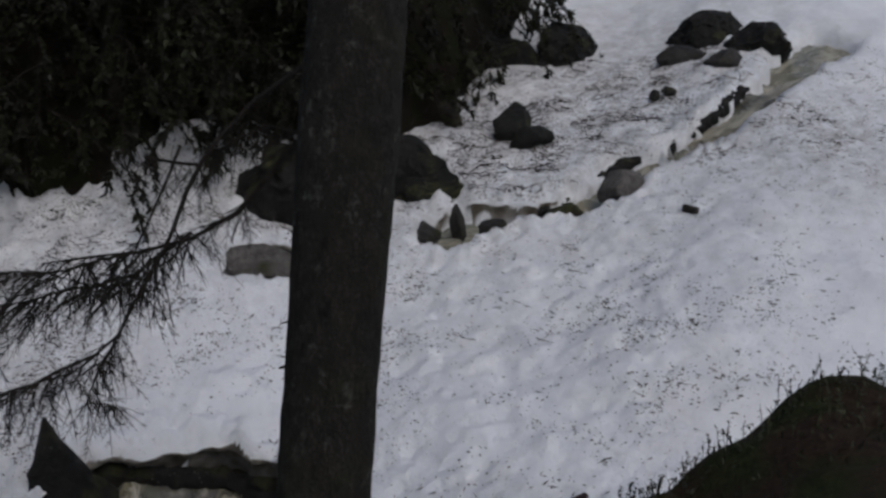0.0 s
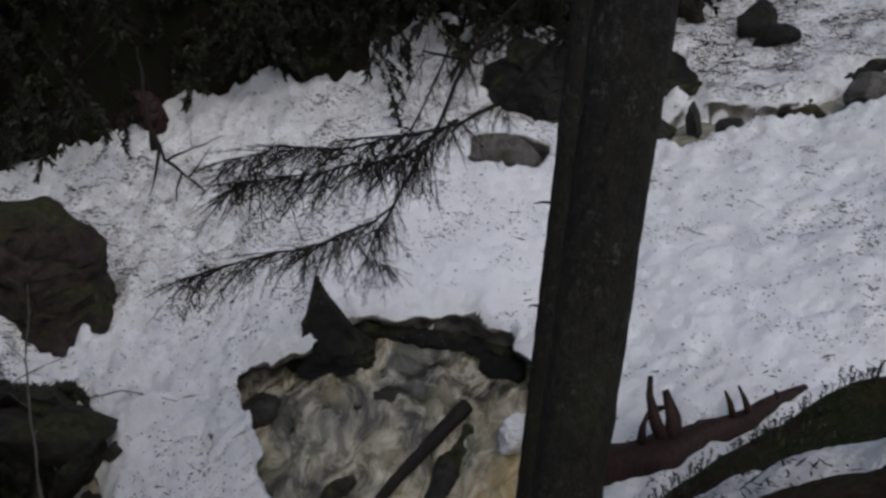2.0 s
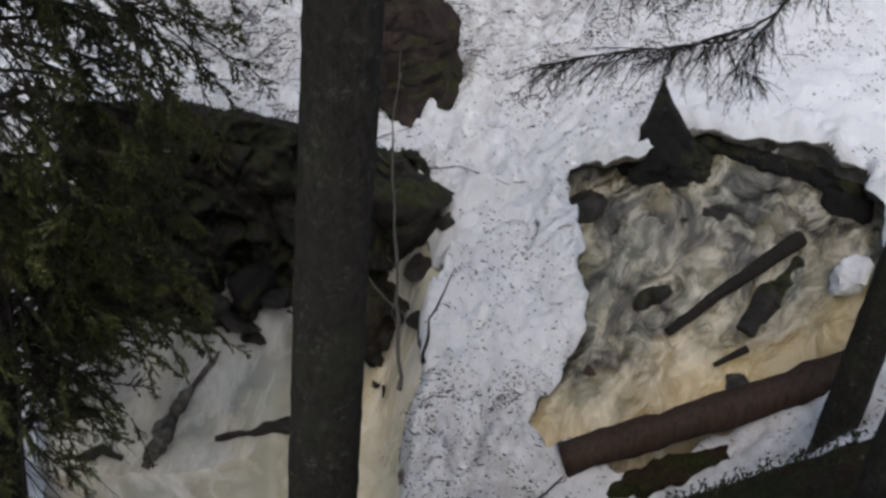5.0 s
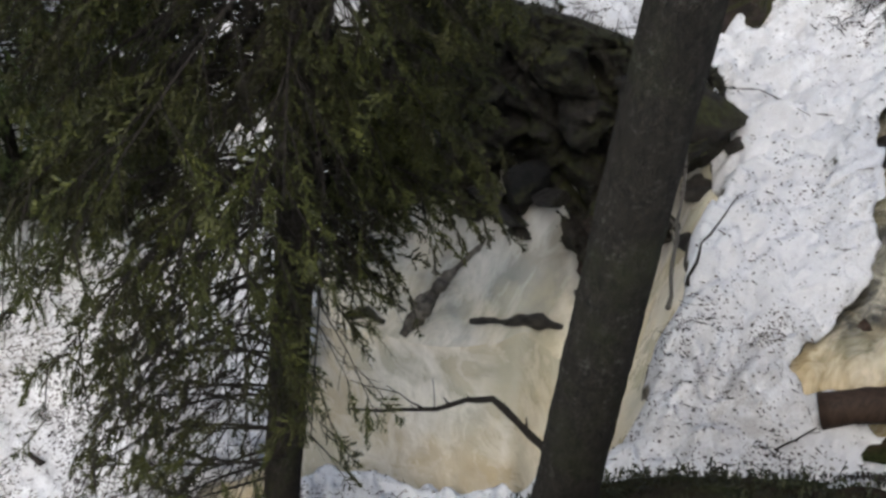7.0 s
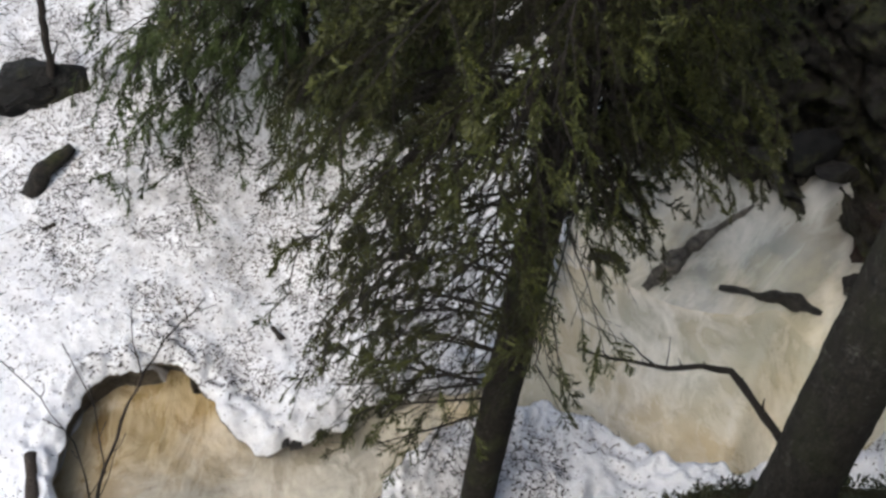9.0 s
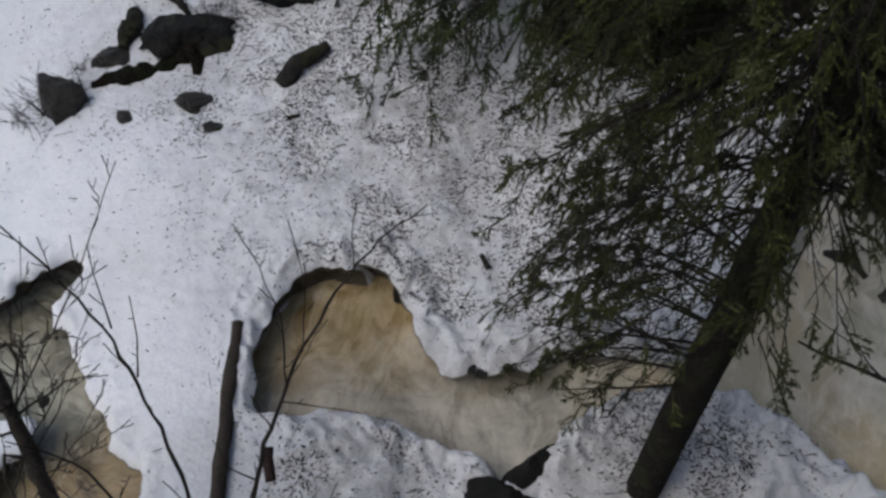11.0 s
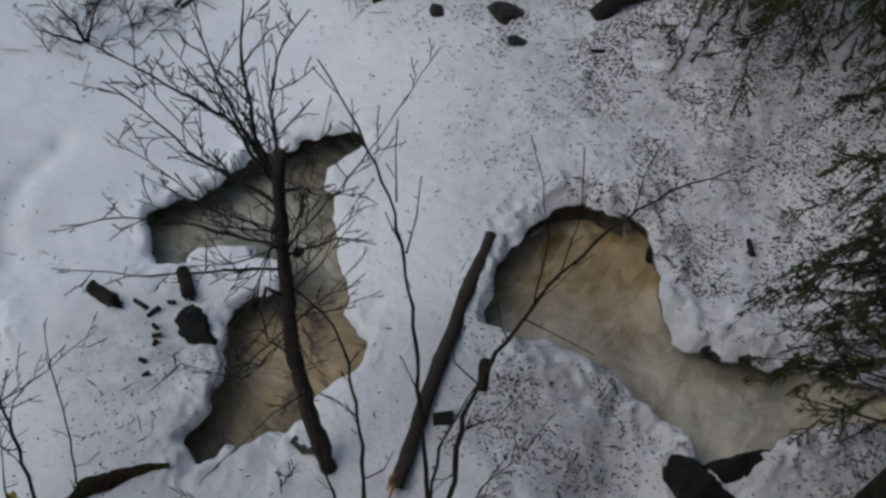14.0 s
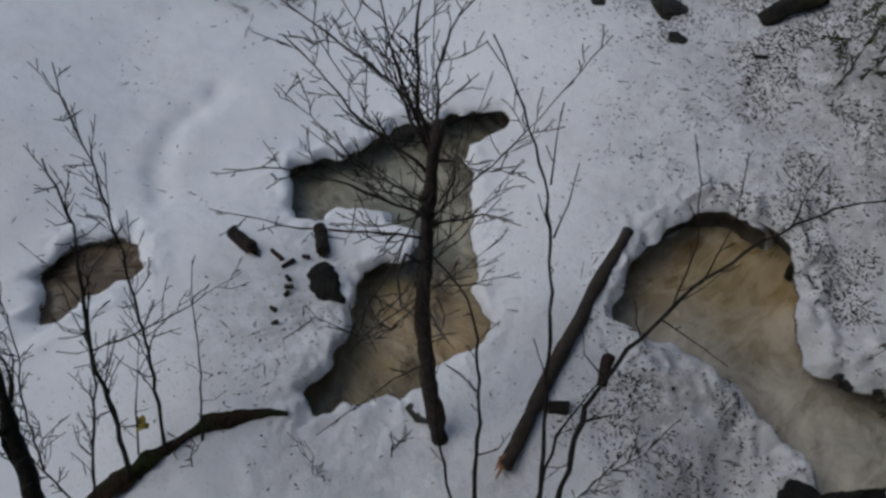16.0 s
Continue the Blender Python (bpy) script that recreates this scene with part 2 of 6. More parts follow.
# ---------------------------------------------------------------- materials
class Shade:
    """A small builder for node materials."""

    def __init__(self, name, roughness=0.8, specular=0.3):
        self.mat = bpy.data.materials.new(name)
        self.mat.use_nodes = True
        self.tree = self.mat.node_tree
        self.out = self.tree.nodes["Principled BSDF"]
        self.out.inputs["Roughness"].default_value = roughness
        self.out.inputs["Specular IOR Level"].default_value = specular
        self.at = self.node("ShaderNodeTexCoord").outputs["Object"]

    def node(self, kind, **values):
        n = self.tree.nodes.new(kind)
        for key, value in values.items():
            n.inputs[key.replace("_", " ")].default_value = value
        return n

    def link(self, a, b):
        self.tree.links.new(a, b)

    def stretched(self, x, y, z):
        n = self.node("ShaderNodeMapping", Scale=(x, y, z))
        self.link(self.at, n.inputs["Vector"])
        return n.outputs[0]

    def flow(self, turn, along, across, up=0.5):
        """Coordinates turned in plan by an angle and drawn out along it."""
        a = self.node("ShaderNodeMapping", Rotation=(0, 0, -radians(turn)))
        self.link(self.at, a.inputs["Vector"])
        b = self.node("ShaderNodeMapping", Scale=(along, across, up))
        self.link(a.outputs[0], b.inputs["Vector"])
        return b.outputs[0]

    def stirred(self, at, scale, amount):
        """Coordinates pushed about by a slow noise, for swirls."""
        n = self.node("ShaderNodeTexNoise", Scale=scale, Detail=3.0, Roughness=0.5)
        self.link(at, n.inputs["Vector"])
        m = self.node("ShaderNodeVectorMath")
        m.operation = "MULTIPLY_ADD"
        self.link(n.outputs["Color"], m.inputs[0])
        m.inputs[1].default_value = (amount, amount, amount)
        self.link(at, m.inputs[2])
        return m.outputs[0]

    def noise(self, scale, detail=4.0, rough=0.55, at=None, warp=0.0):
        n = self.node("ShaderNodeTexNoise", Scale=scale, Detail=detail, Roughness=rough, Distortion=warp)
        self.link(at or self.at, n.inputs["Vector"])
        return n.outputs["Fac"]

    def cells(self, scale, at=None, feature="F1", out="Distance"):
        n = self.node("ShaderNodeTexVoronoi", Scale=scale)
        n.feature = feature
        self.link(at or self.at, n.inputs["Vector"])
        return n.outputs[out]

    def ramp(self, fac, *stops):
        n = self.node("ShaderNodeValToRGB")
        e = n.color_ramp.elements
        while len(e) < len(stops):
            e.new(0.5)
        for el, (p, c) in zip(e, stops):
            el.position, el.color = p, (*c, 1) if not isinstance(c, (int, float)) else (c, c, c, 1)
        self.link(fac, n.inputs[0])
        return n.outputs[0]

    def mix(self, fac, a, b, blend="MIX"):
        n = self.tree.nodes.new("ShaderNodeMix")
        n.data_type, n.blend_type = "RGBA", blend
        for value, slot in ((fac, 0), (a, 6), (b, 7)):
            if isinstance(value, (int, float)):
                n.inputs[slot].default_value = value if slot == 0 else (value, value, value, 1)
            elif isinstance(value, tuple):
                n.inputs[slot].default_value = (*value, 1)
            else:
                self.link(value, n.inputs[slot])
        return n.outputs[2]

    def maths(self, what, a, b=0.0):
        n = self.tree.nodes.new("ShaderNodeMath")
        n.operation = what
        for value, slot in ((a, 0), (b, 1)):
            if isinstance(value, (int, float)):
                n.inputs[slot].default_value = value
            else:
                self.link(value, n.inputs[slot])
        return n.outputs[0]

    def colour(self, c):
        if isinstance(c, tuple):
            self.out.inputs["Base Color"].default_value = (*c, 1)
        else:
            self.link(c, self.out.inputs["Base Color"])
        return self

    def rough(self, r):
        self.link(r, self.out.inputs["Roughness"])
        return self

    def bump(self, height, strength=0.5, distance=0.02):
        n = self.node("ShaderNodeBump", Strength=strength, Distance=distance)
        self.link(height, n.inputs["Height"])
        if self.out.inputs["Normal"].links:
            self.link(self.out.inputs["Normal"].links[0].from_socket, n.inputs["Normal"])
        self.link(n.outputs[0], self.out.inputs["Normal"])
        return self

    def spot(self, x, y, radius):
        """1 round a place in plan, falling to 0 at that distance."""
        n = self.node("ShaderNodeVectorMath")
        n.operation = "DISTANCE"
        self.link(self.stretched(1, 1, 0), n.inputs[0])
        n.inputs[1].default_value = (x, y, 0)
        return self.ramp(self.maths("DIVIDE", n.outputs["Value"], radius), (0.0, 1.0), (1.0, 0.0))

    def upward(self):
        g = self.node("ShaderNodeNewGeometry")
        s = self.node("ShaderNodeSeparateXYZ")
        self.link(g.outputs["Normal"], s.inputs[0])
        return s.outputs[2]


def snow_material():
    s = Shade("old_snow", 0.75, 0.25)
    clean = s.ramp(s.noise(1.7, 3), (0.3, (0.79, 0.80, 0.83)), (0.7, (0.86, 0.87, 0.885)))
    grime = s.ramp(s.noise(0.7, 6, 0.65), (0.50, 0.0), (0.74, 0.28))
    base = s.mix(grime, clean, (0.48, 0.445, 0.40))
    # Grey mottling in the colour stands for shade in small pits.
    pit_shade = s.maths("MULTIPLY", s.ramp(s.noise(13, 6, 0.72), (0.52, 0.0), (0.68, 0.42)), s.ramp(s.noise(1.0, 5, 0.6), (0.42, 0.1), (0.64, 1.0)))
    windswept = s.maths("MAXIMUM", s.spot(-7.0, 0.3, 4.5), s.spot(-3.6, -2.0, 3.0))
    bumpy = s.maths("ADD", s.ramp(windswept, (0.0, 1.0), (0.45, 0.25)), s.spot(2.3, 6.2, 2.4))
    base = s.mix(s.maths("MULTIPLY", pit_shade, bumpy), base, (0.44, 0.43, 0.42))
    # Grey spots: dirt and litter, plus painted shade below trees and boughs.
    dirty = 0.0
    for x, y, radius in ((-4.3, 5.8, 3.0), (-2.9, 2.9, 1.2), (11.5, 8.0, 6.0), (9.2, 8.9, 3.5), (1.0, 9.4, 2.6), (12.5, 4.5, 3.0), (-4.6, 0.7, 1.1), (-2.0, 4.6, 1.6), (13.5, 8.0, 5.0), (-6.8, 6.8, 2.6), (2.1, 5.0, 1.0), (5.5, 3.2, 1.2), (3.8, 9.2, 3.0), (6.5, 9.2, 2.6), (3.3, 1.9, 2.4), (-1.0, 4.3, 1.3), (3.9, 4.15, 0.9), (-5.6, 6.9, 2.6), (-7.0, 6.0, 2.2)):
        dirty = s.maths("MAXIMUM", dirty, s.spot(x, y, radius))
    patchy = s.ramp(s.noise(5, 8, 0.75), (0.38, 0.15), (0.62, 1.0))
    base = s.mix(s.maths("MULTIPLY", s.maths("MULTIPLY", dirty, patchy), 0.9), base, (0.35, 0.342, 0.332))
    # Downward faces take dirty ice colours with the shade under the lip painted in.
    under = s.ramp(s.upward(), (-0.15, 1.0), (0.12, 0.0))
    shaded_ice = s.mix(s.ramp(s.noise(1.1, 4, 0.6), (0.46, 0.0), (0.64, 1.0)), s.ramp(s.noise(9, 5), (0.3, (0.05, 0.042, 0.03)), (0.75, (0.19, 0.165, 0.13))), s.ramp(s.noise(9, 5), (0.3, (0.22, 0.20, 0.17)), (0.75, (0.48, 0.46, 0.43))))
    base = s.mix(under, base, shaded_ice)
    litter = s.ramp(s.cells(30, s.stretched(1, 0.6, 1)), (0.05, 1.0), (0.13, 0.0))
    where = s.ramp(s.noise(0.8, 5, 0.7), (0.42, 0.0), (0.60, 0.9))
    base = s.mix(s.maths("MULTIPLY", litter, where), base, (0.20, 0.17, 0.14))
    dust = s.maths("MULTIPLY", s.ramp(s.noise(55, 6, 0.75), (0.55, 0.0), (0.70, 0.7)), s.maths("MAXIMUM", s.ramp(s.noise(0.6, 5, 0.65), (0.46, 0.0), (0.62, 1.0)), s.maths("MULTIPLY", dirty, 1.3)))
    base = s.mix(dust, base, (0.26, 0.235, 0.20))
    s.colour(base)
    s.bump(s.maths("MULTIPLY", s.noise(30, 6, 0.7), bumpy), 0.9, 0.024).bump(s.maths("MULTIPLY", s.noise(11, 5, 0.65), bumpy), 0.6, 0.04)
    s.out.inputs["Subsurface Weight"].default_value = 0.0
    return s.mat


def rock_material(name, dark, light, moss=0.4, roughness=0.8):
    s = Shade(name, roughness, 0.35)
    base = s.mix(s.ramp(s.noise(1.8, 4, 0.6), (0.35, 0.0), (0.65, 0.6)), s.ramp(s.noise(9, 9, 0.72), (0.36, dark), (0.66, light)), dark)
    lichen = s.ramp(s.cells(22), (0.1, 0.35), (0.22, 0.0))
    base = s.mix(s.maths("MULTIPLY", lichen, s.ramp(s.noise(2.5), (0.5, 0.0), (0.65, 1.0))), base, (0.30, 0.31, 0.27))
    green = s.ramp(s.noise(16, 5), (0.3, (0.009, 0.010, 0.003)), (0.75, (0.058, 0.058, 0.015)))
    low = s.ramp(s.noise(2.2, 4), (0.62 - 0.3 * moss, 0.0), (0.74 - 0.3 * moss, 1.0))
    up = s.ramp(s.upward(), (0.0, 0.1), (0.5, 1.0))
    base = s.mix(s.maths("MULTIPLY", low, up), base, green)
    s.colour(base).bump(s.noise(14, 9, 0.7), 1.0, 0.06).bump(s.noise(55, 5, 0.7), 0.6, 0.02)
    return s.mat


def bark_material(name, dark, light, scale=1.0, moss=0.0):
    s = Shade(name, 0.9, 0.2)
    where = s.stretched(1, 1, 0.55)
    plates = s.cells(75 * scale, where, "DISTANCE_TO_EDGE")
    flakes = s.noise(34 * scale, 8, 0.72, where)
    base = s.ramp(flakes, (0.32, dark), (0.68, light))
    base = s.mix(s.ramp(plates, (0.0, 0.55), (0.12, 0.0)), base, dark)
    patches = s.ramp(s.noise(9, 6, 0.7), (0.46, 0.0), (0.62, 0.85))
    base = s.mix(patches, base, tuple(0.45 * c for c in light))
    spots = s.ramp(s.noise(26 * scale, 6, 0.75), (0.54, 0.0), (0.68, 0.55))
    base = s.mix(s.maths("MULTIPLY", spots, s.ramp(s.noise(6, 5), (0.42, 0.0), (0.6, 1.0))), base, (0.17, 0.17, 0.148))
    if moss:
        base = s.mix(s.ramp(s.noise(4, 4), (0.5, 0.0), (0.7, moss)), base, (0.045, 0.055, 0.02))
    s.colour(base).bump(flakes, 1.0, 0.03).bump(plates, 0.6, 0.012)
    return s.mat


def wood_material(name, dark, light, grain=(30, 30, 1.5)):
    s = Shade(name, 0.75, 0.3)
    fibre = s.noise(1.0, 6, 0.6, s.stretched(*grain))
    s.colour(s.ramp(fibre, (0.3, dark), (0.72, light))).bump(fibre, 0.5, 0.01)
    return s.mat


def leaf_material(name, a, b, rough=0.6):
    s = Shade(name, rough, 0.3)
    g = s.node("ShaderNodeNewGeometry")
    spread = s.ramp(g.outputs["Random Per Island"], (0.0, a), (1.0, b))
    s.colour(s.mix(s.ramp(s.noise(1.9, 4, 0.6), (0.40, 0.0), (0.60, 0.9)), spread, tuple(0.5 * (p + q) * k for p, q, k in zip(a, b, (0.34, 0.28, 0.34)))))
    return s.mat


def water_material(name, deep, pale, foam, foamy=0.5, size=1.0, run=(90, 0.5, 1.0), holes=0.0, stir=0.5, onward=()):
    """run: the way the water flows in plan, and how its pattern is drawn out along and across that way.
    onward: (three colours of the water further down, across (x, y), from, to) for each place where one passes into the next."""
    s = Shade(name, 0.3, 0.5)
    where = s.stirred(s.flow(*run), 1.3 / size, stir)
    swirl = s.noise(1.5 / size, 5, 0.55, where, 0.3)
    tone = s.ramp(s.noise(0.9 / size, 3, 0.5), (0.40, 0.0), (0.62, 0.6))
    streak = s.noise(2.6 / size, 10, 0.68, where, 0.5)
    lace = s.ramp(streak, (0.60 - 0.28 * foamy, 0.0), (0.80 - 0.28 * foamy, 0.9))
    ridge = s.maths("ABSOLUTE", s.maths("SUBTRACT", s.noise(3.4 / size, 5, 0.55, where, 0.8), 0.5))
    veins = s.maths("MULTIPLY", s.ramp(ridge, (0.0, 0.55), (0.10, 0.0)), s.ramp(s.noise(1.2 / size, 3), (0.42, 0.0), (0.6, 1.0)))

    def layers(d, p, f):
        body = s.mix(tone, s.ramp(swirl, (0.38, d), (0.60, p)), tuple(0.75 * c * k for c, k in zip(p, (0.8, 0.95, 1.1))))
        return s.mix(veins, s.mix(lace, body, f), f)

    mixed = layers(deep, pale, foam)
    if holes:
        dark = s.ramp(s.noise(1.9 / size, 6, 0.62, where, 0.6), (0.32 + 0.12 * holes, 0.9), (0.44 + 0.12 * holes, 0.0))
        mixed = s.mix(dark, mixed, tuple(0.6 * c for c in deep))
    for d, p, f, (ax, ay), low, high in onward:
        xyz = s.node("ShaderNodeSeparateXYZ")
        s.link(s.at, xyz.inputs[0])
        far = s.maths("ADD", s.maths("MULTIPLY", xyz.outputs[0], ax), s.maths("MULTIPLY", xyz.outputs[1], ay))
        far = s.maths("ADD", far, s.maths("MULTIPLY", s.maths("SUBTRACT", s.noise(1.5, 5, 0.6), 0.5), 1.2))
        share = s.maths("DIVIDE", s.maths("SUBTRACT", far, low), high - low)
        mixed = s.mix(s.ramp(share, (0.0, 0.0), (1.0, 1.0)), mixed, layers(d, p, f))
    s.colour(mixed)
    s.rough(s.ramp(lace, (0.0, 0.25), (1.0, 0.75)))
    s.bump(s.noise(5 / size, 6, 0.55, where, 0.6), 0.55, 0.07).bump(streak, 0.35, 0.05)
    return s.mat


def soil_material(name, dark, light):
    s = Shade(name, 0.95, 0.15)
    litter = s.noise(26, 8, 0.7)
    base = s.ramp(litter, (0.3, dark), (0.75, light))
    green = s.ramp(s.noise(40, 6), (0.3, (dark[0], 1.3 * dark[0], 0.4 * dark[0])), (0.75, (0.67 * light[0], 0.8 * light[0], 0.24 * light[0])))
    base = s.mix(s.ramp(s.noise(2.6, 4), (0.42, 0.0), (0.6, 1.0)), base, green)
    s.colour(base).bump(litter, 1.0, 0.05).bump(s.noise(90, 4), 0.6, 0.012)
    return s.mat


SNOW = snow_material()
CLUMP = Shade("clean_snow_clump", 0.75, 0.25)
CLUMP.colour(CLUMP.ramp(CLUMP.noise(6, 4), (0.35, (0.66, 0.66, 0.67)), (0.65, (0.84, 0.85, 0.86)))).bump(CLUMP.noise(26, 6, 0.7), 0.9, 0.02)
CLUMP = CLUMP.mat
SOIL = soil_material("forest_floor", (0.014, 0.009, 0.006), (0.075, 0.048, 0.03))
# Near-black soil: on the far bank the colour carries its deep shade.
DARK_SOIL = soil_material("dark_soil", (0.004, 0.003, 0.002), (0.024, 0.017, 0.011))
ROCK_DARK = rock_material("wet_dark_rock", (0.008, 0.007, 0.006), (0.085, 0.076, 0.066), 0.3, 0.42)
ROCK_BLACK = rock_material("black_rock", (0.004, 0.004, 0.003), (0.020, 0.018, 0.016), 0.35)
ROCK_MOSSY = rock_material("mossy_rock", (0.005, 0.004, 0.003), (0.058, 0.048, 0.036), 0.55)
ROCK_BROWN = rock_material("brown_rock", (0.010, 0.007, 0.006), (0.080, 0.052, 0.043), 0.65)
ROCK_RIB = rock_material("wet_speckled_rock", (0.018, 0.016, 0.013), (0.26, 0.235, 0.20), 0.1, 0.45)
ROCK_GREY = rock_material("grey_rock", (0.06, 0.055, 0.05), (0.24, 0.22, 0.20), 0.2)
BARK = bark_material("spruce_bark", (0.006, 0.0055, 0.005), (0.046, 0.041, 0.033), 1.0, 0.3)
BARK_MOSSY = bark_material("mossy_spruce_bark", (0.006, 0.005, 0.004), (0.034, 0.028, 0.021), 1.2, 0.7)
BARK_THIN = bark_material("sapling_bark", (0.018, 0.014, 0.012), (0.07, 0.058, 0.048), 2.5)
BARK_BIRCH = bark_material("alder_bark", (0.035, 0.028, 0.024), (0.13, 0.105, 0.085), 1.6)
BARK_PALE = bark_material("pale_sapling_bark", (0.09, 0.08, 0.07), (0.26, 0.24, 0.21), 2.5)
TWIG = bark_material("dead_twig", (0.014, 0.012, 0.010), (0.065, 0.055, 0.046), 3.0)
NEEDLES = leaf_material("spruce_needles", (0.018, 0.022, 0.007), (0.090, 0.098, 0.023))
# Darker copy of the spruce needles; the far trees' shade is painted in.
NEEDLES_SHADED = leaf_material("shaded_spruce_needles", (0.010, 0.011, 0.005), (0.034, 0.036, 0.014))
NEEDLES_FRESH = leaf_material("fresh_spruce_needles", (0.035, 0.055, 0.014), (0.095, 0.125, 0.035))
SHRUB = leaf_material("lingonberry_leaves", (0.015, 0.018, 0.008), (0.05, 0.055, 0.02))
LITTER = leaf_material("needle_litter", (0.030, 0.024, 0.018), (0.13, 0.10, 0.075), 0.9)
CRUMBS = leaf_material("bark_and_cone_crumbs", (0.035, 0.030, 0.026), (0.20, 0.175, 0.15), 0.9)
RED_WOOD = wood_material("rotten_red_wood", (0.006, 0.003, 0.0025), (0.036, 0.015, 0.011))
RAW_WOOD = wood_material("broken_wood", (0.16, 0.07, 0.03), (0.42, 0.22, 0.11))
LOG_WOOD = wood_material("wet_barkless_log", (0.014, 0.008, 0.005), (0.052, 0.031, 0.020))
AMBER = ((0.28, 0.19, 0.075), (0.46, 0.34, 0.16), (0.62, 0.52, 0.34))
TAN = ((0.17, 0.11, 0.042), (0.37, 0.26, 0.115), (0.52, 0.42, 0.26))
DIM = ((0.22, 0.185, 0.13), (0.36, 0.315, 0.24), (0.50, 0.455, 0.37))
FALLS = water_material("white_water", (0.16, 0.15, 0.12), (0.39, 0.37, 0.32), (0.56, 0.55, 0.51), 0.5, 1.3, (52, 0.28, 1.2), stir=0.3, onward=[((0.54, 0.435, 0.265), (0.66, 0.575, 0.40), (0.80, 0.75, 0.64), (0, -1), -7.25, -6.85)])
POOL = water_material("peaty_pool_water", (0.54, 0.435, 0.265), (0.66, 0.575, 0.40), (0.80, 0.75, 0.64), 0.45, 1.2, (110, 0.6, 1.0), onward=[(*DIM, (-0.6, -0.8), -3.3, -2.3), (*TAN, (-0.85, 0.45), 4.35, 4.85)])
RAPID = water_material("peaty_rapids", (0.036, 0.033, 0.026), (0.26, 0.22, 0.13), (0.64, 0.59, 0.48), 0.42, 0.8, (35, 0.75, 1.1), 0.8, 0.6, onward=[(*AMBER, (-0.1, -1), -5.95, -5.55)])
GREYGREEN = water_material("grey_green_meltwater", (0.07, 0.065, 0.045), (0.26, 0.235, 0.165), (0.46, 0.43, 0.35), 0.3, 1.0, (-15, 0.4, 1.2), 0.2)
PEAT = water_material("peat_brown_water", (0.05, 0.03, 0.016), (0.16, 0.105, 0.055), (0.26, 0.20, 0.13), 0.15, 1.0)
BROWN = water_material("brown_stream", (0.10, 0.07, 0.035), (0.40, 0.29, 0.14), (0.48, 0.40, 0.27), 0.2, 1.0, (20, 0.6, 1.0), 0.3, onward=[((0.10, 0.09, 0.06), (0.40, 0.37, 0.27), (0.52, 0.50, 0.40), (-1, 0.3), 5.2, 5.8)])


# ---------------------------------------------------------------- builders
def mesh_object(name, verts, faces, material, parent=None, label="", smooth=True):
    me = bpy.data.meshes.new(name)
    me.from_pydata([tuple(v) for v in verts], [], [tuple(f) for f in faces])
    me.materials.append(material)
    if smooth:
        me.shade_smooth()
    ob = new(name, me)
    ob.parent = parent
    return tagged(ob, label)


def part(name, bm, material, parent=None, label="", smooth=True):
    me = bpy.data.meshes.new(name)
    bm.to_mesh(me)
    bm.free()
    me.materials.append(material)
    if smooth:
        me.shade_smooth()
    ob = new(name, me)
    ob.parent = parent
    return tagged(ob, label)


def thing(name, place, label, category, group="", turn=(0, 0, 0)):
    """An Empty at the base of a thing."""
    ob = new(name)
    ob.empty_display_size = 0.1
    ob.matrix_world = pose(*place, *turn)
    return tagged(ob, label, category, group)


class Soup:
    """Vertices and faces gathered for one mesh."""

    def __init__(self):
        self.v, self.f = [], []

    def tube(self, points, radii, sides=6, cap=True, rough_by=0.0, rng=None):
        points = [Vector(p) for p in points]
        start, n = len(self.v), len(points)
        side = None
        for k, p in enumerate(points):
            along = (points[min(k + 1, n - 1)] - points[max(k - 1, 0)]).normalized()
            if side is None:
                side = along.cross(Vector((0.31, 0.85, 0.42))).normalized()
            side = (side - along * side.dot(along)).normalized()
            other = along.cross(side)
            for s in range(sides):
                a = 2 * math.pi * s / sides
                r = radii[k] * (1 + (rng.uniform(-rough_by, rough_by) if rough_by else 0))
                self.v.append(p + (side * math.cos(a) + other * math.sin(a)) * r)
        for k in range(n - 1):
            for s in range(sides):
                a, b = start + k * sides + s, start + k * sides + (s + 1) % sides
                self.f.append((a, b, b + sides, a + sides))
        if cap:
            self.f.append(tuple(start + s for s in reversed(range(sides))))
            self.f.append(tuple(start + (n - 1) * sides + s for s in range(sides)))

    def blade(self, a, tip, width, normal):
        """A thin pointed leaf from a to tip."""
        along = tip - a
        side = along.cross(normal)
        if side.length < 1e-6:
            side = along.cross(Vector((0.3, 0.5, 0.8)))
        side = side.normalized() * width * 0.5
        k = len(self.v)
        self.v += [a - side * 0.6, a + side * 0.6, a + along * 0.55 + side, tip, a + along * 0.55 - side]
        self.f.append((k, k + 1, k + 2, k + 3, k + 4))

    def make(self, name, material, parent=None, label="", smooth=True):
        return mesh_object(name, self.v, self.f, material, parent, label, smooth)


def bent(a, b, sag, count, rng, wobble=0.02):
    """A line of points from a to b, hanging by sag in its middle and a little crooked."""
    a, b = Vector(a), Vector(b)
    out = []
    for k in range(count + 1):
        u = k / count
        p = a.lerp(b, u) - Vector((0, 0, sag * 4 * u * (1 - u)))
        if 0 < k < count:
            p += Vector((rng.uniform(-1, 1), rng.uniform(-1, 1), rng.uniform(-1, 1))) * wobble * (b - a).length
        out.append(p)
    return out


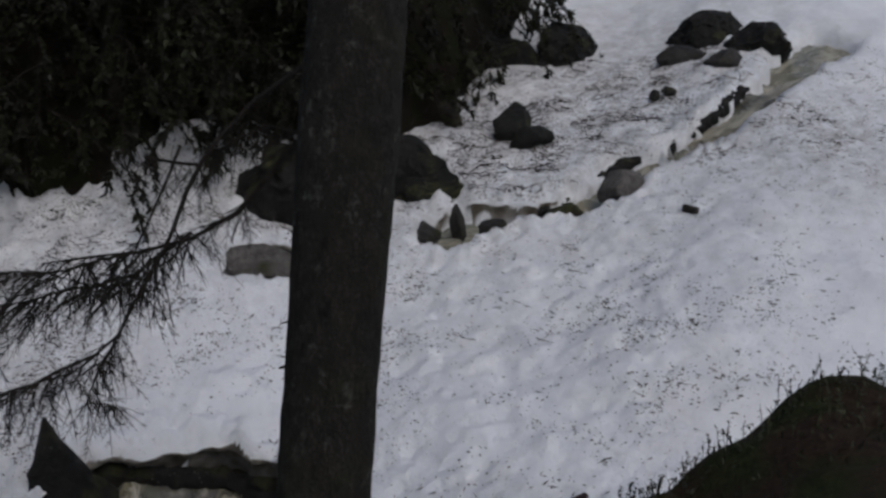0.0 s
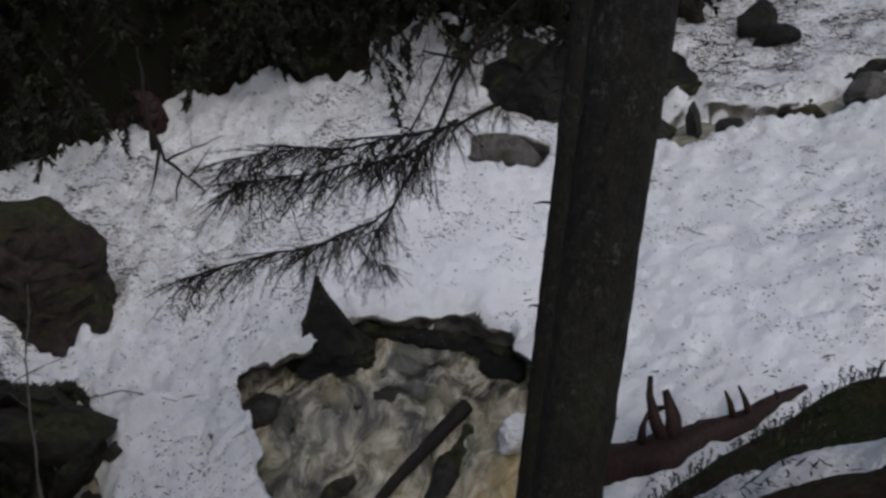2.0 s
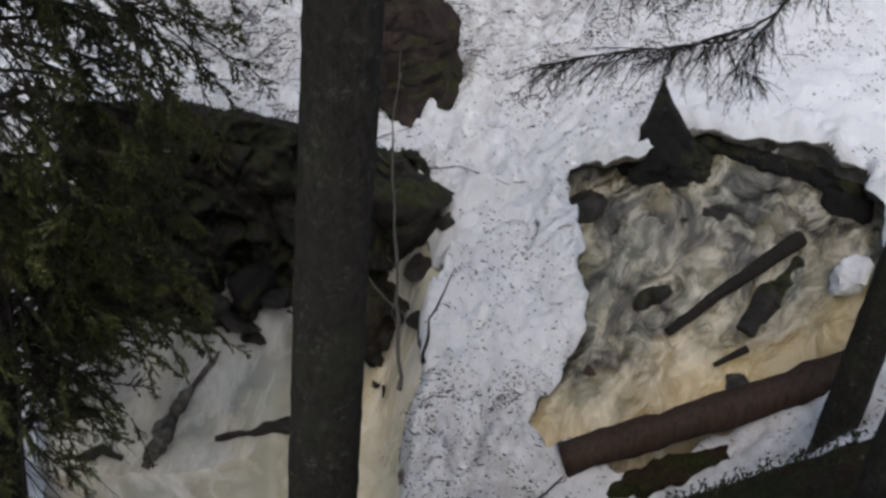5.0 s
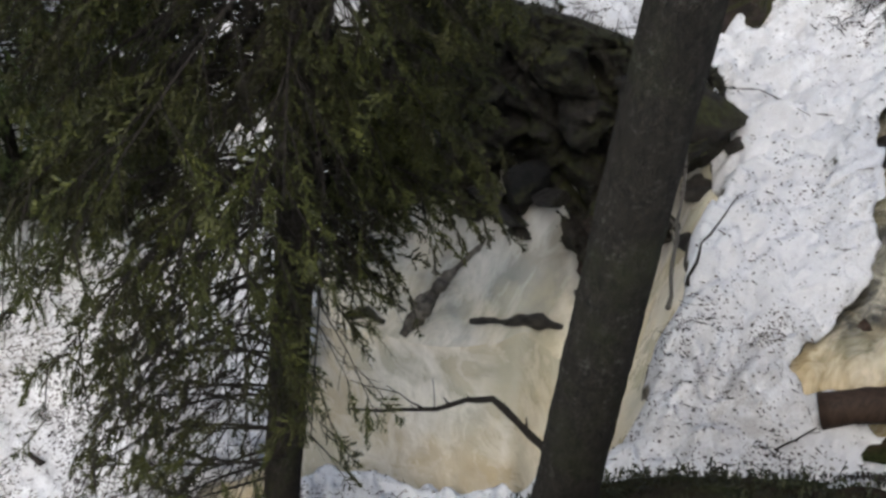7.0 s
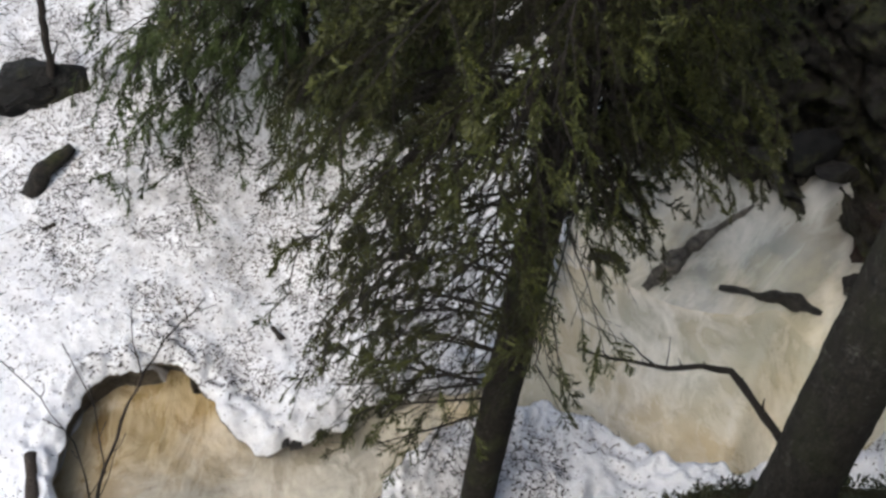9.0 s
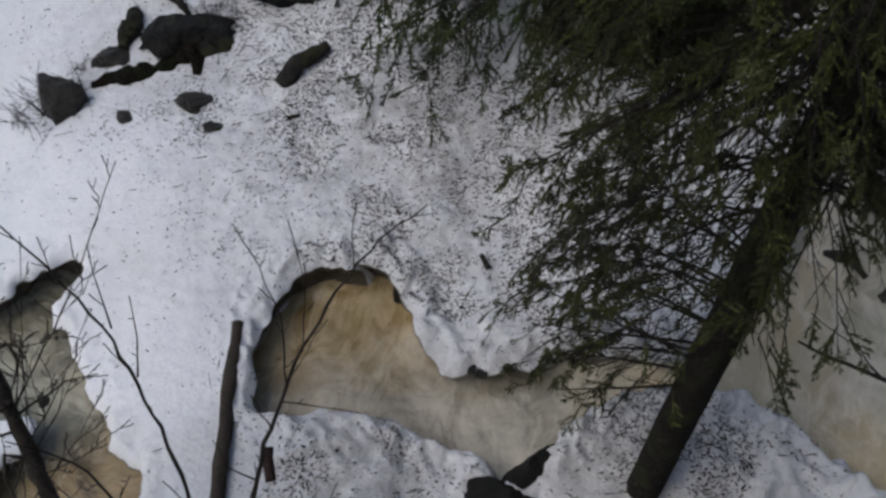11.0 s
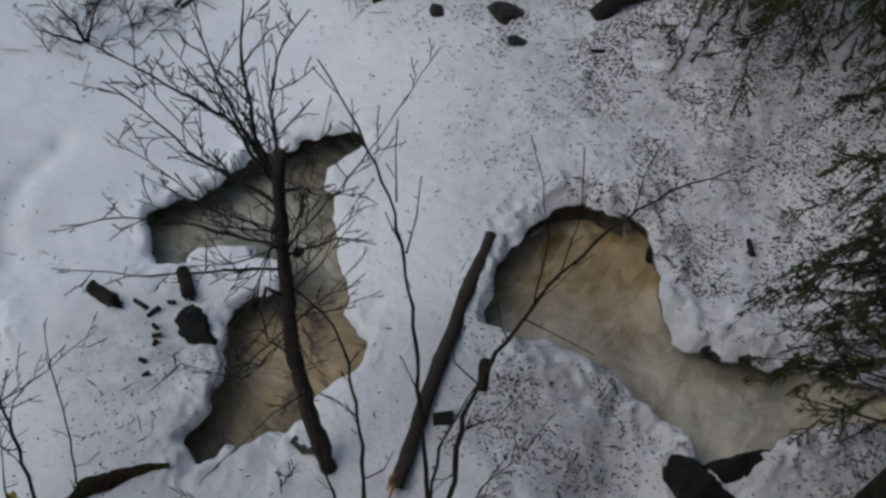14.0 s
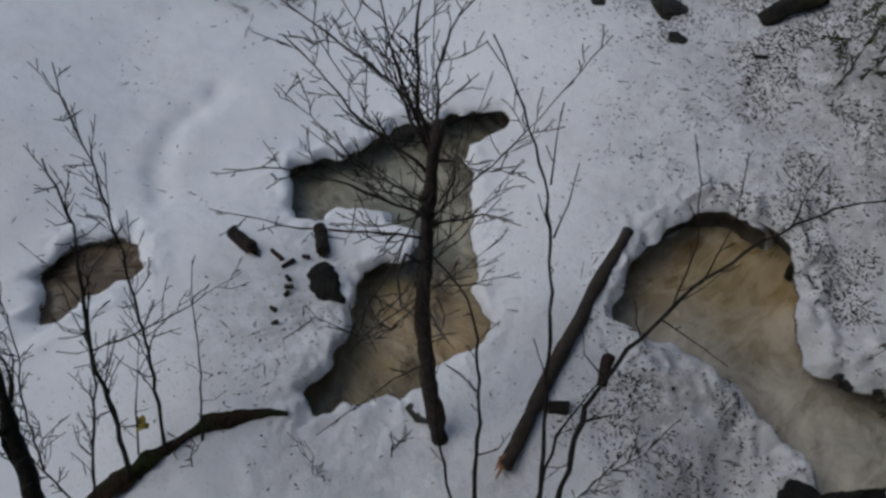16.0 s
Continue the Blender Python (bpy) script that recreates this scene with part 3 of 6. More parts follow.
def rock(name, place, size, turn, seed, material, label, category="rock", group="", facets=5, detail=4, parent=None):
    """A rock: a ball cut by a few planes and roughened, sunk a little into what it lies on."""
    rng = random.Random(seed)
    bm = bmesh.new()
    bmesh.ops.create_icosphere(bm, subdivisions=detail, radius=1.0)
    cuts = [(Vector((rng.gauss(0, 1), rng.gauss(0, 1), rng.gauss(0, 0.9))).normalized(), rng.uniform(0.42, 0.80)) for _ in range(facets + 5)]
    shift = Vector((seed * 3.7, seed * 1.3, seed * 0.7))
    for v in bm.verts:
        p = v.co * (1.0 + 0.25 * noise.noise(v.co * 1.1 + shift))
        for n, d in cuts:
            over = p.dot(n) - d
            if over > 0:
                p -= n * over * 0.97
        p *= 1.12 + 0.10 * noise.noise(v.co * 2.3 + shift) + 0.07 * noise.noise(v.co * 5.0 + shift) + 0.07 * noise.noise(v.co * 11 + shift) + 0.04 * noise.noise(v.co * 23 + shift)
        v.co = Vector((p.x * size[0], p.y * size[1], p.z * size[2]))
    ob = part(name, bm, material, parent)
    ob.matrix_world = pose(*place, *turn)
    return tagged(ob, label, category, group)


def hewn_rock(name, place, turn, levels, material, label, category="rock", group="", seed=0, kind="", planes=9):
    """A rock with a shape of its own: levels are (height, left, right, front, back), from the foot to the top."""
    lv = np.array(levels, float)
    rings, sides = 34, 44
    hs = np.linspace(lv[0, 0], lv[-1, 0], rings)
    cols = [np.interp(hs, lv[:, 0], lv[:, k]) for k in range(1, 5)]
    shift = Vector((seed * 3.1, seed * 1.7, seed * 0.6))
    rng = random.Random(seed)
    mid = Vector(((lv[:, 1].min() + lv[:, 2].max()) / 2, (lv[:, 3].min() + lv[:, 4].max()) / 2, (lv[0, 0] + lv[-1, 0]) / 2))
    half = Vector(((lv[:, 2].max() - lv[:, 1].min()) / 2, (lv[:, 4].max() - lv[:, 3].min()) / 2, (lv[-1, 0] - lv[0, 0]) / 2))
    cuts = [(Vector((rng.gauss(0, 1), rng.gauss(-0.3, 1), rng.gauss(0.2, 0.7))).normalized(), rng.uniform(0.62, 0.9)) for _ in range(planes)]
    verts, faces = [], []
    for k, h in enumerate(hs):
        l, r, f, b = (c[k] for c in cols)
        for m in range(sides):
            a = 2 * math.pi * m / sides
            c, q = math.cos(a), math.sin(a)
            grow = (abs(c) ** 3.2 + abs(q) ** 3.2) ** (-1 / 3.2)
            p = Vector(((l + r) / 2 + (r - l) / 2 * c * grow, (f + b) / 2 + (b - f) / 2 * q * grow, h))
            for way, far in cuts:
                over = sum((p[k2] - mid[k2]) / half[k2] * way[k2] for k2 in range(3)) - far
                if over > 0:
                    p -= Vector((way[0] * half[0], way[1] * half[1], way[2] * half[2])) * over * 0.9
            size = max(r - l, 0.16)
            n = p * (1.6 / max(lv[:, 2].max() - lv[:, 1].min(), 0.1)) + shift
            facet = noise.cell_vector(n * 2.2) * 0.05
            d = noise.noise_vector(n * 1.3) * 0.10 + noise.noise_vector(n * 3.1) * 0.07 + noise.noise_vector(n * 8.0) * 0.045 + noise.noise_vector(n * 19.0) * 0.02 + facet * 0.6
            verts.append(p + d * size)
    for k in range(rings - 1):
        for m in range(sides):
            a, b = k * sides + m, k * sides + (m + 1) % sides
            faces.append((a, b, b + sides, a + sides))
    faces.append(tuple(reversed(range(sides))))
    faces.append(tuple((rings - 1) * sides + m for m in range(sides)))
    ob = mesh_object(name, verts, faces, material, smooth=False)
    ob.matrix_world = pose(*place, 0, 0, turn)
    return tagged(ob, label, category, group, kind)


def ground_z(x, y):
    return float(snow_height(x, y))


# ---------------------------------------------------------------- ground
def polar_sheet(name, bearings, radii, height, material, label, keep=None, shift=None):
    b, r = np.meshgrid(np.radians(bearings), radii, indexing="ij")
    x, y = -r * np.sin(b), r * np.cos(b)
    z = height(x.ravel(), y.ravel())
    n, m = len(bearings), len(radii)
    dx, dy = shift(x.ravel(), y.ravel()) if shift else (0.0, 0.0)
    verts = np.stack([x.ravel() + dx, y.ravel() + dy, z], 1)
    i, j = np.meshgrid(np.arange(n - 1), np.arange(m - 1), indexing="ij")
    a = (i * m + j).ravel()
    faces = np.stack([a, a + 1, a + m + 1, a + m], 1)
    if keep is not None:
        good = keep(verts)
        faces = faces[good[faces].any(1)]
        used, inverse = np.unique(faces, return_inverse=True)
        verts, faces = verts[used], inverse.reshape(-1, 4)
    me = bpy.data.meshes.new(name)
    me.vertices.add(len(verts))
    me.vertices.foreach_set("co", verts.astype(np.float32).ravel())
    me.loops.add(faces.size)
    me.loops.foreach_set("vertex_index", faces[:, ::-1].astype(np.int32).ravel())
    me.polygons.add(len(faces))
    me.polygons.foreach_set("loop_start", np.arange(0, faces.size, 4, dtype=np.int32))
    me.polygons.foreach_set("loop_total", np.full(len(faces), 4, np.int32))
    me.update(calc_edges=True)
    me.validate()
    me.materials.append(material)
    me.shade_smooth()
    return tagged(new(name, me), label, "ground", kind="structure")


FINE_BEARINGS = np.concatenate([np.arange(-180, -84, 4.0), np.arange(-84, -66, 0.5), np.arange(-66, 100, 0.22), np.arange(100, 112, 1.0), np.arange(112, 181, 4.0)])
FINE_RADII = np.concatenate([np.arange(0.3, 3.0, 0.1), np.arange(3.0, 8.4, 0.0235), np.arange(8.4, 12, 0.035), np.arange(12, 20, 0.12), np.geomspace(20, 400, 34)])
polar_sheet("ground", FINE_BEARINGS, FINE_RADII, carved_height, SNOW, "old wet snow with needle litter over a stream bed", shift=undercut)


def bank_surface(x, y):
    return bank_height(x, y) + 0.08 * rough(x, y, 0.7, 21) + 0.05 * rough(x, y, 0.25, 22) + 0.02 * rough(x, y, 0.09, 23)


near_bank = polar_sheet("near_bank", np.arange(-180, 181, 0.8), np.concatenate([np.arange(0.0, 1.5, 0.25), np.arange(1.5, 7.5, 0.045)]), bank_surface, SOIL,
                        "steep mossy bank of dark soil and needle litter", keep=lambda v: v[:, 2] > base_height(v[:, 0], v[:, 1]) - 0.4)


# ---------------------------------------------------------------- water
def water_sheet(name, opening, material, label, ripple=0.05, seed=0, only=None):
    outline, drop = OPENINGS[opening]
    cx = [p[0] for p in outline]
    cy = [p[1] for p in outline]
    step_xy = 0.035 if opening != "upper" else 0.07
    xs, ys = np.arange(min(cx) - 0.7, max(cx) + 0.75, step_xy), np.arange(min(cy) - 0.7, max(cy) + 0.75, step_xy)
    x, y = np.meshgrid(xs, ys, indexing="ij")
    z = base_height(x, y) - drop + ripple * (rough(x, y, 0.5, 31 + seed) + 0.55 * rough(x, y, 0.2, 32 + seed) + 0.3 * rough(x, y, 0.09, 33 + seed))
    d = inside_by(x.ravel(), y.ravel(), outline)
    n, m = x.shape
    i, j = np.meshgrid(np.arange(n - 1), np.arange(m - 1), indexing="ij")
    a = (i * m + j).ravel()
    faces = np.stack([a, a + m, a + m + 1, a + 1], 1)
    faces = faces[(d[faces] > -0.75).any(1)]
    if only is not None:
        faces = faces[only(x.ravel(), y.ravel())[faces].all(1)]
    used, inverse = np.unique(faces, return_inverse=True)
    verts = np.stack([x.ravel(), y.ravel(), z.ravel()], 1)[used]
    ob = mesh_object(name, verts.tolist(), inverse.reshape(-1, 4).tolist(), material)
    return tagged(ob, label, "water", kind="structure")


def over_the_fall(x, y):
    return (np.hypot(x, y) > 6.84) & (x > -1.35)


def in_the_pool(x, y):
    return (np.hypot(x, y) <= 6.9) | (x < -1.3)


water_sheet("water_1", "upper", GREYGREEN, "grey-green meltwater running down between snow banks", 0.08, 1)
water_sheet("water_2", "cave", RAPID, "dark meltwater at the foot of a boulder", 0.03, 2)
water_sheet("water_3", "rapids", RAPID, "foaming peaty rapids in a hole in the snow, amber at the lower end", 0.085, 3)
water_sheet("water_4", "falls", FALLS, "white waterfall over a rock step", 0.08, 4, over_the_fall)
water_sheet("water_5", "falls", POOL, "pale foaming peaty pool and tan stream under a snow edge", 0.03, 4, in_the_pool)
water_sheet("water_6", "alder", BROWN, "brown stream water in a hole in the snow", 0.03, 5)
water_sheet("water_7", "lower", PEAT, "brown water in a small hole in the snow", 0.02, 6)


# ---------------------------------------------------------------- trees
def trunk_mesh(name, foot, top, r_foot, r_top, material, parent, seed, sides=40, rings=150, flare=0.08):
    rng = random.Random(seed)
    s = Soup()
    foot, top = Vector(foot), Vector(top)
    pts, rad = [], []
    sway = Vector((rng.uniform(-1, 1), rng.uniform(-1, 1), 0)) * 0.0015 * (top - foot).length
    for k in range(rings + 1):
        u = k / rings
        pts.append(foot.lerp(top, u) + sway * math.sin(u * 5.0))
        rad.append((r_foot + (r_top - r_foot) * u) * (1 + flare * math.exp(-u * (top - foot).length / 0.25)))
    s.tube(pts, rad, sides, True)
    for k, v in enumerate(s.v):
        c = pts[min(k // sides, rings)]
        out = v - c
        s.v[k] = c + out * (1 + 0.05 * noise.noise(v * 2.2) + 0.035 * noise.noise(v * 8.0) + 0.03 * noise.noise(Vector((v.x * 30, v.y * 30, v.z * 14))) + 0.025 * noise.noise(Vector((v.x * 60, v.y * 60, v.z * 30))))
    return s.make(name, material, parent)


def plain_tree(name, foot, top, r_foot, r_top, label, seed, material=BARK, stubs=()):
    """A spruce trunk; its crown is far overhead."""
    tree = thing(name, (0, 0, 0), label, "tree", "tall spruces on the near bank")
    trunk = trunk_mesh("trunk", foot, top, r_foot, r_top, material, tree, seed)
    rng = random.Random(seed + 7)
    f, t = Vector(foot), Vector(top)
    for u, side, length in stubs:
        a = f.lerp(t, u)
        d = Vector((math.cos(side), math.sin(side), rng.uniform(-0.1, 0.25)))
        r = r_foot + (r_top - r_foot) * u
        s = Soup()
        s.tube(bent(a + d * r * 0.7, a + d * (r + length), -0.01, 4, rng, 0.05), [0.012, 0.010, 0.008, 0.006, 0.003], 5)
        s.make("dead_branch_stub", TWIG, trunk)
    return tree


T1 = ((2.38, 1.91, 4.0), (2.64, 1.85, 9.5))
T2 = ((4.12, 3.94, 2.6), (4.28, 3.80, 9.5))
T3 = ((0.57, 2.67, 3.5), (0.69, 2.45, 9.0))
T4 = ((-1.13, 4.08, -0.4), (-0.45, 4.45, 8.5))
plain_tree("spruce_tree", *T1, 0.121, 0.114, "bare grey-brown spruce trunk with flaking bark", 1, BARK, [(0.30, 2.4, 0.05), (0.22, -2.0, 0.05), (0.41, 1.9, 0.04)])
plain_tree("spruce_tree", *T2, 0.120, 0.094, "slender dark spruce trunk below the bank", 2, BARK, [(0.45, 2.7, 0.1), (0.36, 2.6, 0.06), (0.30, 2.9, 0.05)])
plain_tree("spruce_tree", *T3, 0.135, 0.090, "bare spruce trunk at the edge of the bank", 3, BARK, [(0.35, 0.4, 0.04)])


# ---------------------------------------------------------------- rocks
def sunk(p, depth):
    return (p[0], p[1], p[2] - depth)


# The rock step at the waterfall: one broken, mossy wall of blocks with dark clefts.
CLIFF_BEARING = np.array([-22.0, -18.5, -17, -14.5, -10, -5, 0, 6, 10, 18, 25])
CLIFF_FOOT_R = np.array([7.50, 7.45, 7.35, 7.25, 7.40, 7.5, 7.55, 7.55, 7.55, 7.75, 8.0])
CLIFF_TOP_R = np.array([7.60, 7.62, 7.72, 7.8, 8.0, 8.15, 8.15, 8.15, 8.2, 8.4, 8.5])
CLIFF_FOOT_Z = np.array([2.6, 2.1, 1.9, 1.4, 1.7, 1.8, 1.8, 1.75, 1.7, 1.8, 2.0])
CLIFF_TOP_Z = np.array([2.5, 2.9, 3.40, 3.48, 3.58, 3.70, 3.82, 3.75, 3.62, 2.95, 2.5])


def cliff():
    rng = np.random.default_rng(8)
    b, v = (g.ravel() for g in np.meshgrid(np.arange(-22, 25, 0.125), np.linspace(0, 1.5, 150), indexing="ij"))
    fr, tr = eased(b, CLIFF_BEARING, CLIFF_FOOT_R), eased(b, CLIFF_BEARING, CLIFF_TOP_R)
    fz, tz = eased(b, CLIFF_BEARING, CLIFF_FOOT_Z), eased(b, CLIFF_BEARING, CLIFF_TOP_Z)
    face, cap = np.minimum(v, 1.0), np.maximum(v - 1.0, 0.0)
    r = fr + (tr - fr) * face ** 1.6 + 1.8 * cap
    z = fz + (tz - fz) * face + 0.12 * np.sin(cap * 6) - 0.9 * cap
    arc, up = np.radians(b) * 7.8, z + 0.6 * cap
    arc = arc + 0.10 * rough(arc, up, 0.35, 71)
    up = up + 0.10 * rough(arc, up, 0.35, 72)
    spot = np.stack([rng.uniform(-3.2, 3.5, 70), rng.uniform(1.2, 4.6, 70)], 1)
    lift, tilt = rng.uniform(-0.2, 0.22, 70), rng.uniform(-0.9, 0.9, (70, 2))
    gap = np.hypot(arc[:, None] - spot[:, 0], (up[:, None] - spot[:, 1]) * 1.25)
    first = gap.argmin(1)
    two = np.partition(gap, 1, axis=1)
    crack = step(0.0, 0.05, two[:, 1] - two[:, 0]) * 0.6 + 0.4
    out = lift[first] + tilt[first, 0] * (arc - spot[first, 0]) + tilt[first, 1] * (up - spot[first, 1]) - 0.13 * (1 - crack)
    for cb, cz, wide, tall, deep in ((-17.2, 2.55, 0.30, 0.30, 0.6), (-4.8, 2.25, 0.28, 0.22, 0.5), (-11, 2.65, 0.25, 0.16, 0.5), (0.5, 2.15, 0.3, 0.18, 0.4), (6.5, 2.7, 0.35, 0.2, 0.35), (-8, 2.1, 0.2, 0.2, 0.35)):
        out = out - deep * np.exp(-((arc - np.radians(cb) * 7.8) / wide) ** 2 - ((z - cz) / tall) ** 2)
    out = out * (1 - 0.7 * np.minimum(cap * 3, 1)) + 0.15 * rough(arc, up, 0.22, 73) + 0.12 * rough(arc, up, 0.10, 74) + 0.06 * rough(arc, up, 0.05, 75)
    out = out * step(-20, -15.5, b)
    r = r - out * 0.9
    z = z + out * 0.35
    n, m = 376, 150
    i, j = np.meshgrid(np.arange(n - 1), np.arange(m - 1), indexing="ij")
    a = (i * m + j).ravel()
    verts = np.stack([-r * np.sin(np.radians(b)), r * np.cos(np.radians(b)), z], 1)
    ob = mesh_object("cliff", verts.tolist(), np.stack([a, a + 1, a + m + 1, a + m], 1)[:, ::-1].tolist(), ROCK_MOSSY)
    tagged(ob, "dark mossy broken rock wall over the waterfall", "cliff", kind="structure")
    moss = Soup()
    for k in rng.integers(0, len(verts), 14000):
        p = Vector(verts[k])
        moss.blade(p - Vector((0, 0, 0.01)), p + Vector(rng.uniform(-1, 1, 3) + np.array([0, -0.5, 0.5])).normalized() * rng.uniform(0.02, 0.07), 0.012, Vector(rng.uniform(-1, 1, 3)))
    tagged(moss.make("cliff_moss", SHRUB, smooth=False), "tufts of dark moss and fern on the rock wall", "moss", kind="stuff")


cliff()
for n, (p, size, turn, stuff, label) in enumerate((
        ((-0.14, 7.52, 2.35), (0.50, 0.20, 0.13), (8, -6, 8), ROCK_BROWN, "brown rock at the lip of the waterfall"),
        ((1.32, 7.00, 1.42), (0.10, 0.12, 0.14), (0, 0, 20), ROCK_DARK, "wet black rock beside the waterfall"),
        ((1.89, 7.31, 3.33), (0.50, 0.30, 0.30), (0, 6, -15), ROCK_MOSSY, "mossy rock slab over a dark hollow"),
        ((0.35, 7.44, 2.20), (0.22, 0.14, 0.12), (0, 10, 0), ROCK_DARK, "wet black rock at the lip of the waterfall"),
        ((0.72, 7.50, 2.28), (0.30, 0.16, 0.20), (0, 0, 20), ROCK_BLACK, "black rock under the overhang of the waterfall"),
        ((0.95, 7.42, 2.22), (0.24, 0.16, 0.13), (0, 10, 40), ROCK_DARK, "wet black rock at the lip of the waterfall"))):
    rock("fall_rock", p, size, turn, 20 + n, stuff, label, "rock", "rocks at the waterfall", 6, 4)
hewn_rock("fall_rock", (1.58, 7.22, 1.45), -12, [(0.0, -0.30, 0.34, -0.22, 0.2), (0.4, -0.34, 0.36, -0.24, 0.2), (0.8, -0.30, 0.30, -0.18, 0.2), (1.1, -0.20, 0.26, -0.1, 0.2), (1.25, -0.08, 0.16, -0.02, 0.1)], ROCK_BROWN, "red-brown rock beside the waterfall", "rock", "rocks at the waterfall", 8)
hewn_rock("snow_clump", (1.50, 6.88, 1.36), 10, [(-0.05, -0.11, 0.11, -0.1, 0.1), (0.12, -0.12, 0.12, -0.1, 0.1), (0.22, -0.06, 0.08, -0.06, 0.06)], CLUMP, "rounded clump of snow under a red-brown rock", "snow", seed=9)

# Stones that break the falling and running water. The last only darkens a hollow.
STONES = [
        ((0.59, 7.43, 2.05), (0.22, 0.16, 0.12), (0, 25, 35)),
        ((2.22, 7.10, 2.66), (0.16, 0.14, 0.13), (0, 0, 40)),
        ((2.06, 6.62, 2.42), (0.09, 0.13, 0.10), (0, 0, 10)),
        # Added in place of the shade in a hollow under the snow's edge.
        ((-3.62, 4.58, 0.80), (0.10, 0.16, 0.12), (0, 0, 30))]
for n, (p, size, turn) in enumerate(STONES):
    rock("stream_stone", sunk(p, 0.55 * size[2]), (size[0] * 1.25, size[1] * 1.2, size[2] * 0.85), turn, 40 + n, ROCK_DARK, "wet black stone in the stream", "stone", "stones in the stream", 5, 3)
rock("stream_stone", sunk((10.54, 5.91, 5.85), 0.05), (0.36, 0.30, 0.22), (0, 5, 30), 58, ROCK_GREY, "square grey stone with water running over it", "stone", "stones in the stream", 6, 3)
rock("stream_stone", sunk((6.91, 7.88, 5.03), 0.0), (0.48, 0.30, 0.20), (0, 0, -45), 59, ROCK_GREY, "low grey stone at the mouth of a cave in the snow", "stone", "stones in the stream", 6, 3)
rock("stream_stone", sunk((9.09, 7.12, 5.48), 0.12), (0.09, 0.16, 0.34), (0, -12, -40), 60, ROCK_DARK, "dark standing stone in the upper stream", "stone", "stones in the stream", 5, 3)
rock("stream_stone", sunk((9.20, 6.75, 5.45), 0.12), (0.20, 0.18, 0.18), (0, 0, 0), 61, ROCK_DARK, "wet black stone in the stream", "stone", "stones in the stream", 5, 3)
rock("stream_stone", sunk((8.69, 7.24, 5.36), 0.08), (0.20, 0.2, 0.14), (0, 0, 0), 62, ROCK_DARK, "wet black stone in the stream", "stone", "stones in the stream", 5, 3)
rock("stream_stone", sunk((9.97, 6.34, 5.66), 0.12), (0.26, 0.2, 0.12), (0, 0, -40), 63, ROCK_BROWN, "ochre stone in the upper stream", "stone", "stones in the stream", 5, 3)


def ledge(name, points, radii, material, label, category="rock", seed=0, flat=1.0, kind="", rugged=0.6):
    """A broken ridge of rock or soil along a line in plan, uneven in height and width."""
    pts = [Vector(p) for p in points]
    fine, rad = [], []
    for k in range(len(pts) - 1):
        n = max(2, int((pts[k + 1] - pts[k]).length / 0.03))
        fine += [pts[k].lerp(pts[k + 1], m / n) for m in range(n)]
        rad += [radii[k] + (radii[k + 1] - radii[k]) * m / n for m in range(n)]
    shift = Vector((seed * 2.3, seed * 0.9, 0))
    rad = [r * (1 + rugged * noise.noise(p * 3.5 + shift) + 0.6 * rugged * noise.noise(p * 11 + shift)) for r, p in zip(rad, fine)]
    s = Soup()
    s.tube(fine, rad, 14, True)
    for k, v in enumerate(s.v):
        c = fine[min(k // 14, len(fine) - 1)]
        out = v - c
        out.z *= flat
        size = out.length
        s.v[k] = c + out + Vector((noise.noise(v * 7 + shift), noise.noise(v * 7 + shift * 2), 1.3 * noise.noise(v * 9 + shift * 3))) * size * 0.45 + Vector((noise.noise(v * 24), noise.noise(v * 24 + shift), noise.noise(v * 24 - shift))) * size * 0.16
    return tagged(s.make(name, material, smooth=False), label, category, kind=kind)


def at_water(opening, x, y, up=0.0):
    return (x, y, float(base_height(x, y)) - OPENINGS[opening][1] + up)


hewn_rock("rock", (4.20, 6.86, 3.25), -30, [(0.0, -0.24, 0.50, -0.1, 0.2), (0.50, -0.22, 0.46, -0.1, 0.16), (0.60, -0.18, 0.32, -0.1, 0.14), (0.72, -0.16, 0.18, -0.09, 0.12), (0.88, -0.13, 0.07, -0.07, 0.09), (1.10, -0.09, -0.06, -0.02, 0.02)],
          ROCK_BLACK, "pointed black rock standing in a gap of the snow's edge", seed=21, planes=0)
hewn_rock("snow_clump", (5.12, 5.22, 3.25), 20, [(-0.1, -0.15, 0.15, -0.15, 0.15), (0.12, -0.15, 0.15, -0.14, 0.14), (0.24, -0.10, 0.11, -0.10, 0.10), (0.28, -0.05, 0.05, -0.05, 0.05)], CLUMP, "rounded clump of snow at the edge of the rapids", "snow", seed=6)
rock("rock", (3.60, 6.92, 3.10), (0.36, 0.26, 0.24), (0, 0, 30), 81, ROCK_DARK, "wet dark rock under the snow's edge", detail=4)
rock("rock", (5.52, 6.02, 3.52), (0.20, 0.24, 0.20), (0, 0, 30), 82, ROCK_BLACK, "wet black rock under the snow's edge", detail=4)
# Black ledge under the lip, added as a dark band for the shaded gap.
ledge("rock_ledge", [at_water("rapids", *p) for p in ((3.95, 7.04, 0.02), (4.28, 7.06, 0.03), (4.48, 6.97, 0.08), (4.62, 6.90, 0.08), (4.75, 6.83, 0.06), (5.05, 6.58, 0.03), (5.42, 6.34, 0.0), (5.60, 6.0, 0.03), (5.56, 5.7, 0.0))],
      [0.05, 0.12, 0.13, 0.12, 0.10, 0.08, 0.07, 0.10, 0.04], ROCK_BLACK, "black rock ledge added to deepen the shade under the snow's edge at the rapids", seed=1, flat=1.2, rugged=0.35, kind="structure")
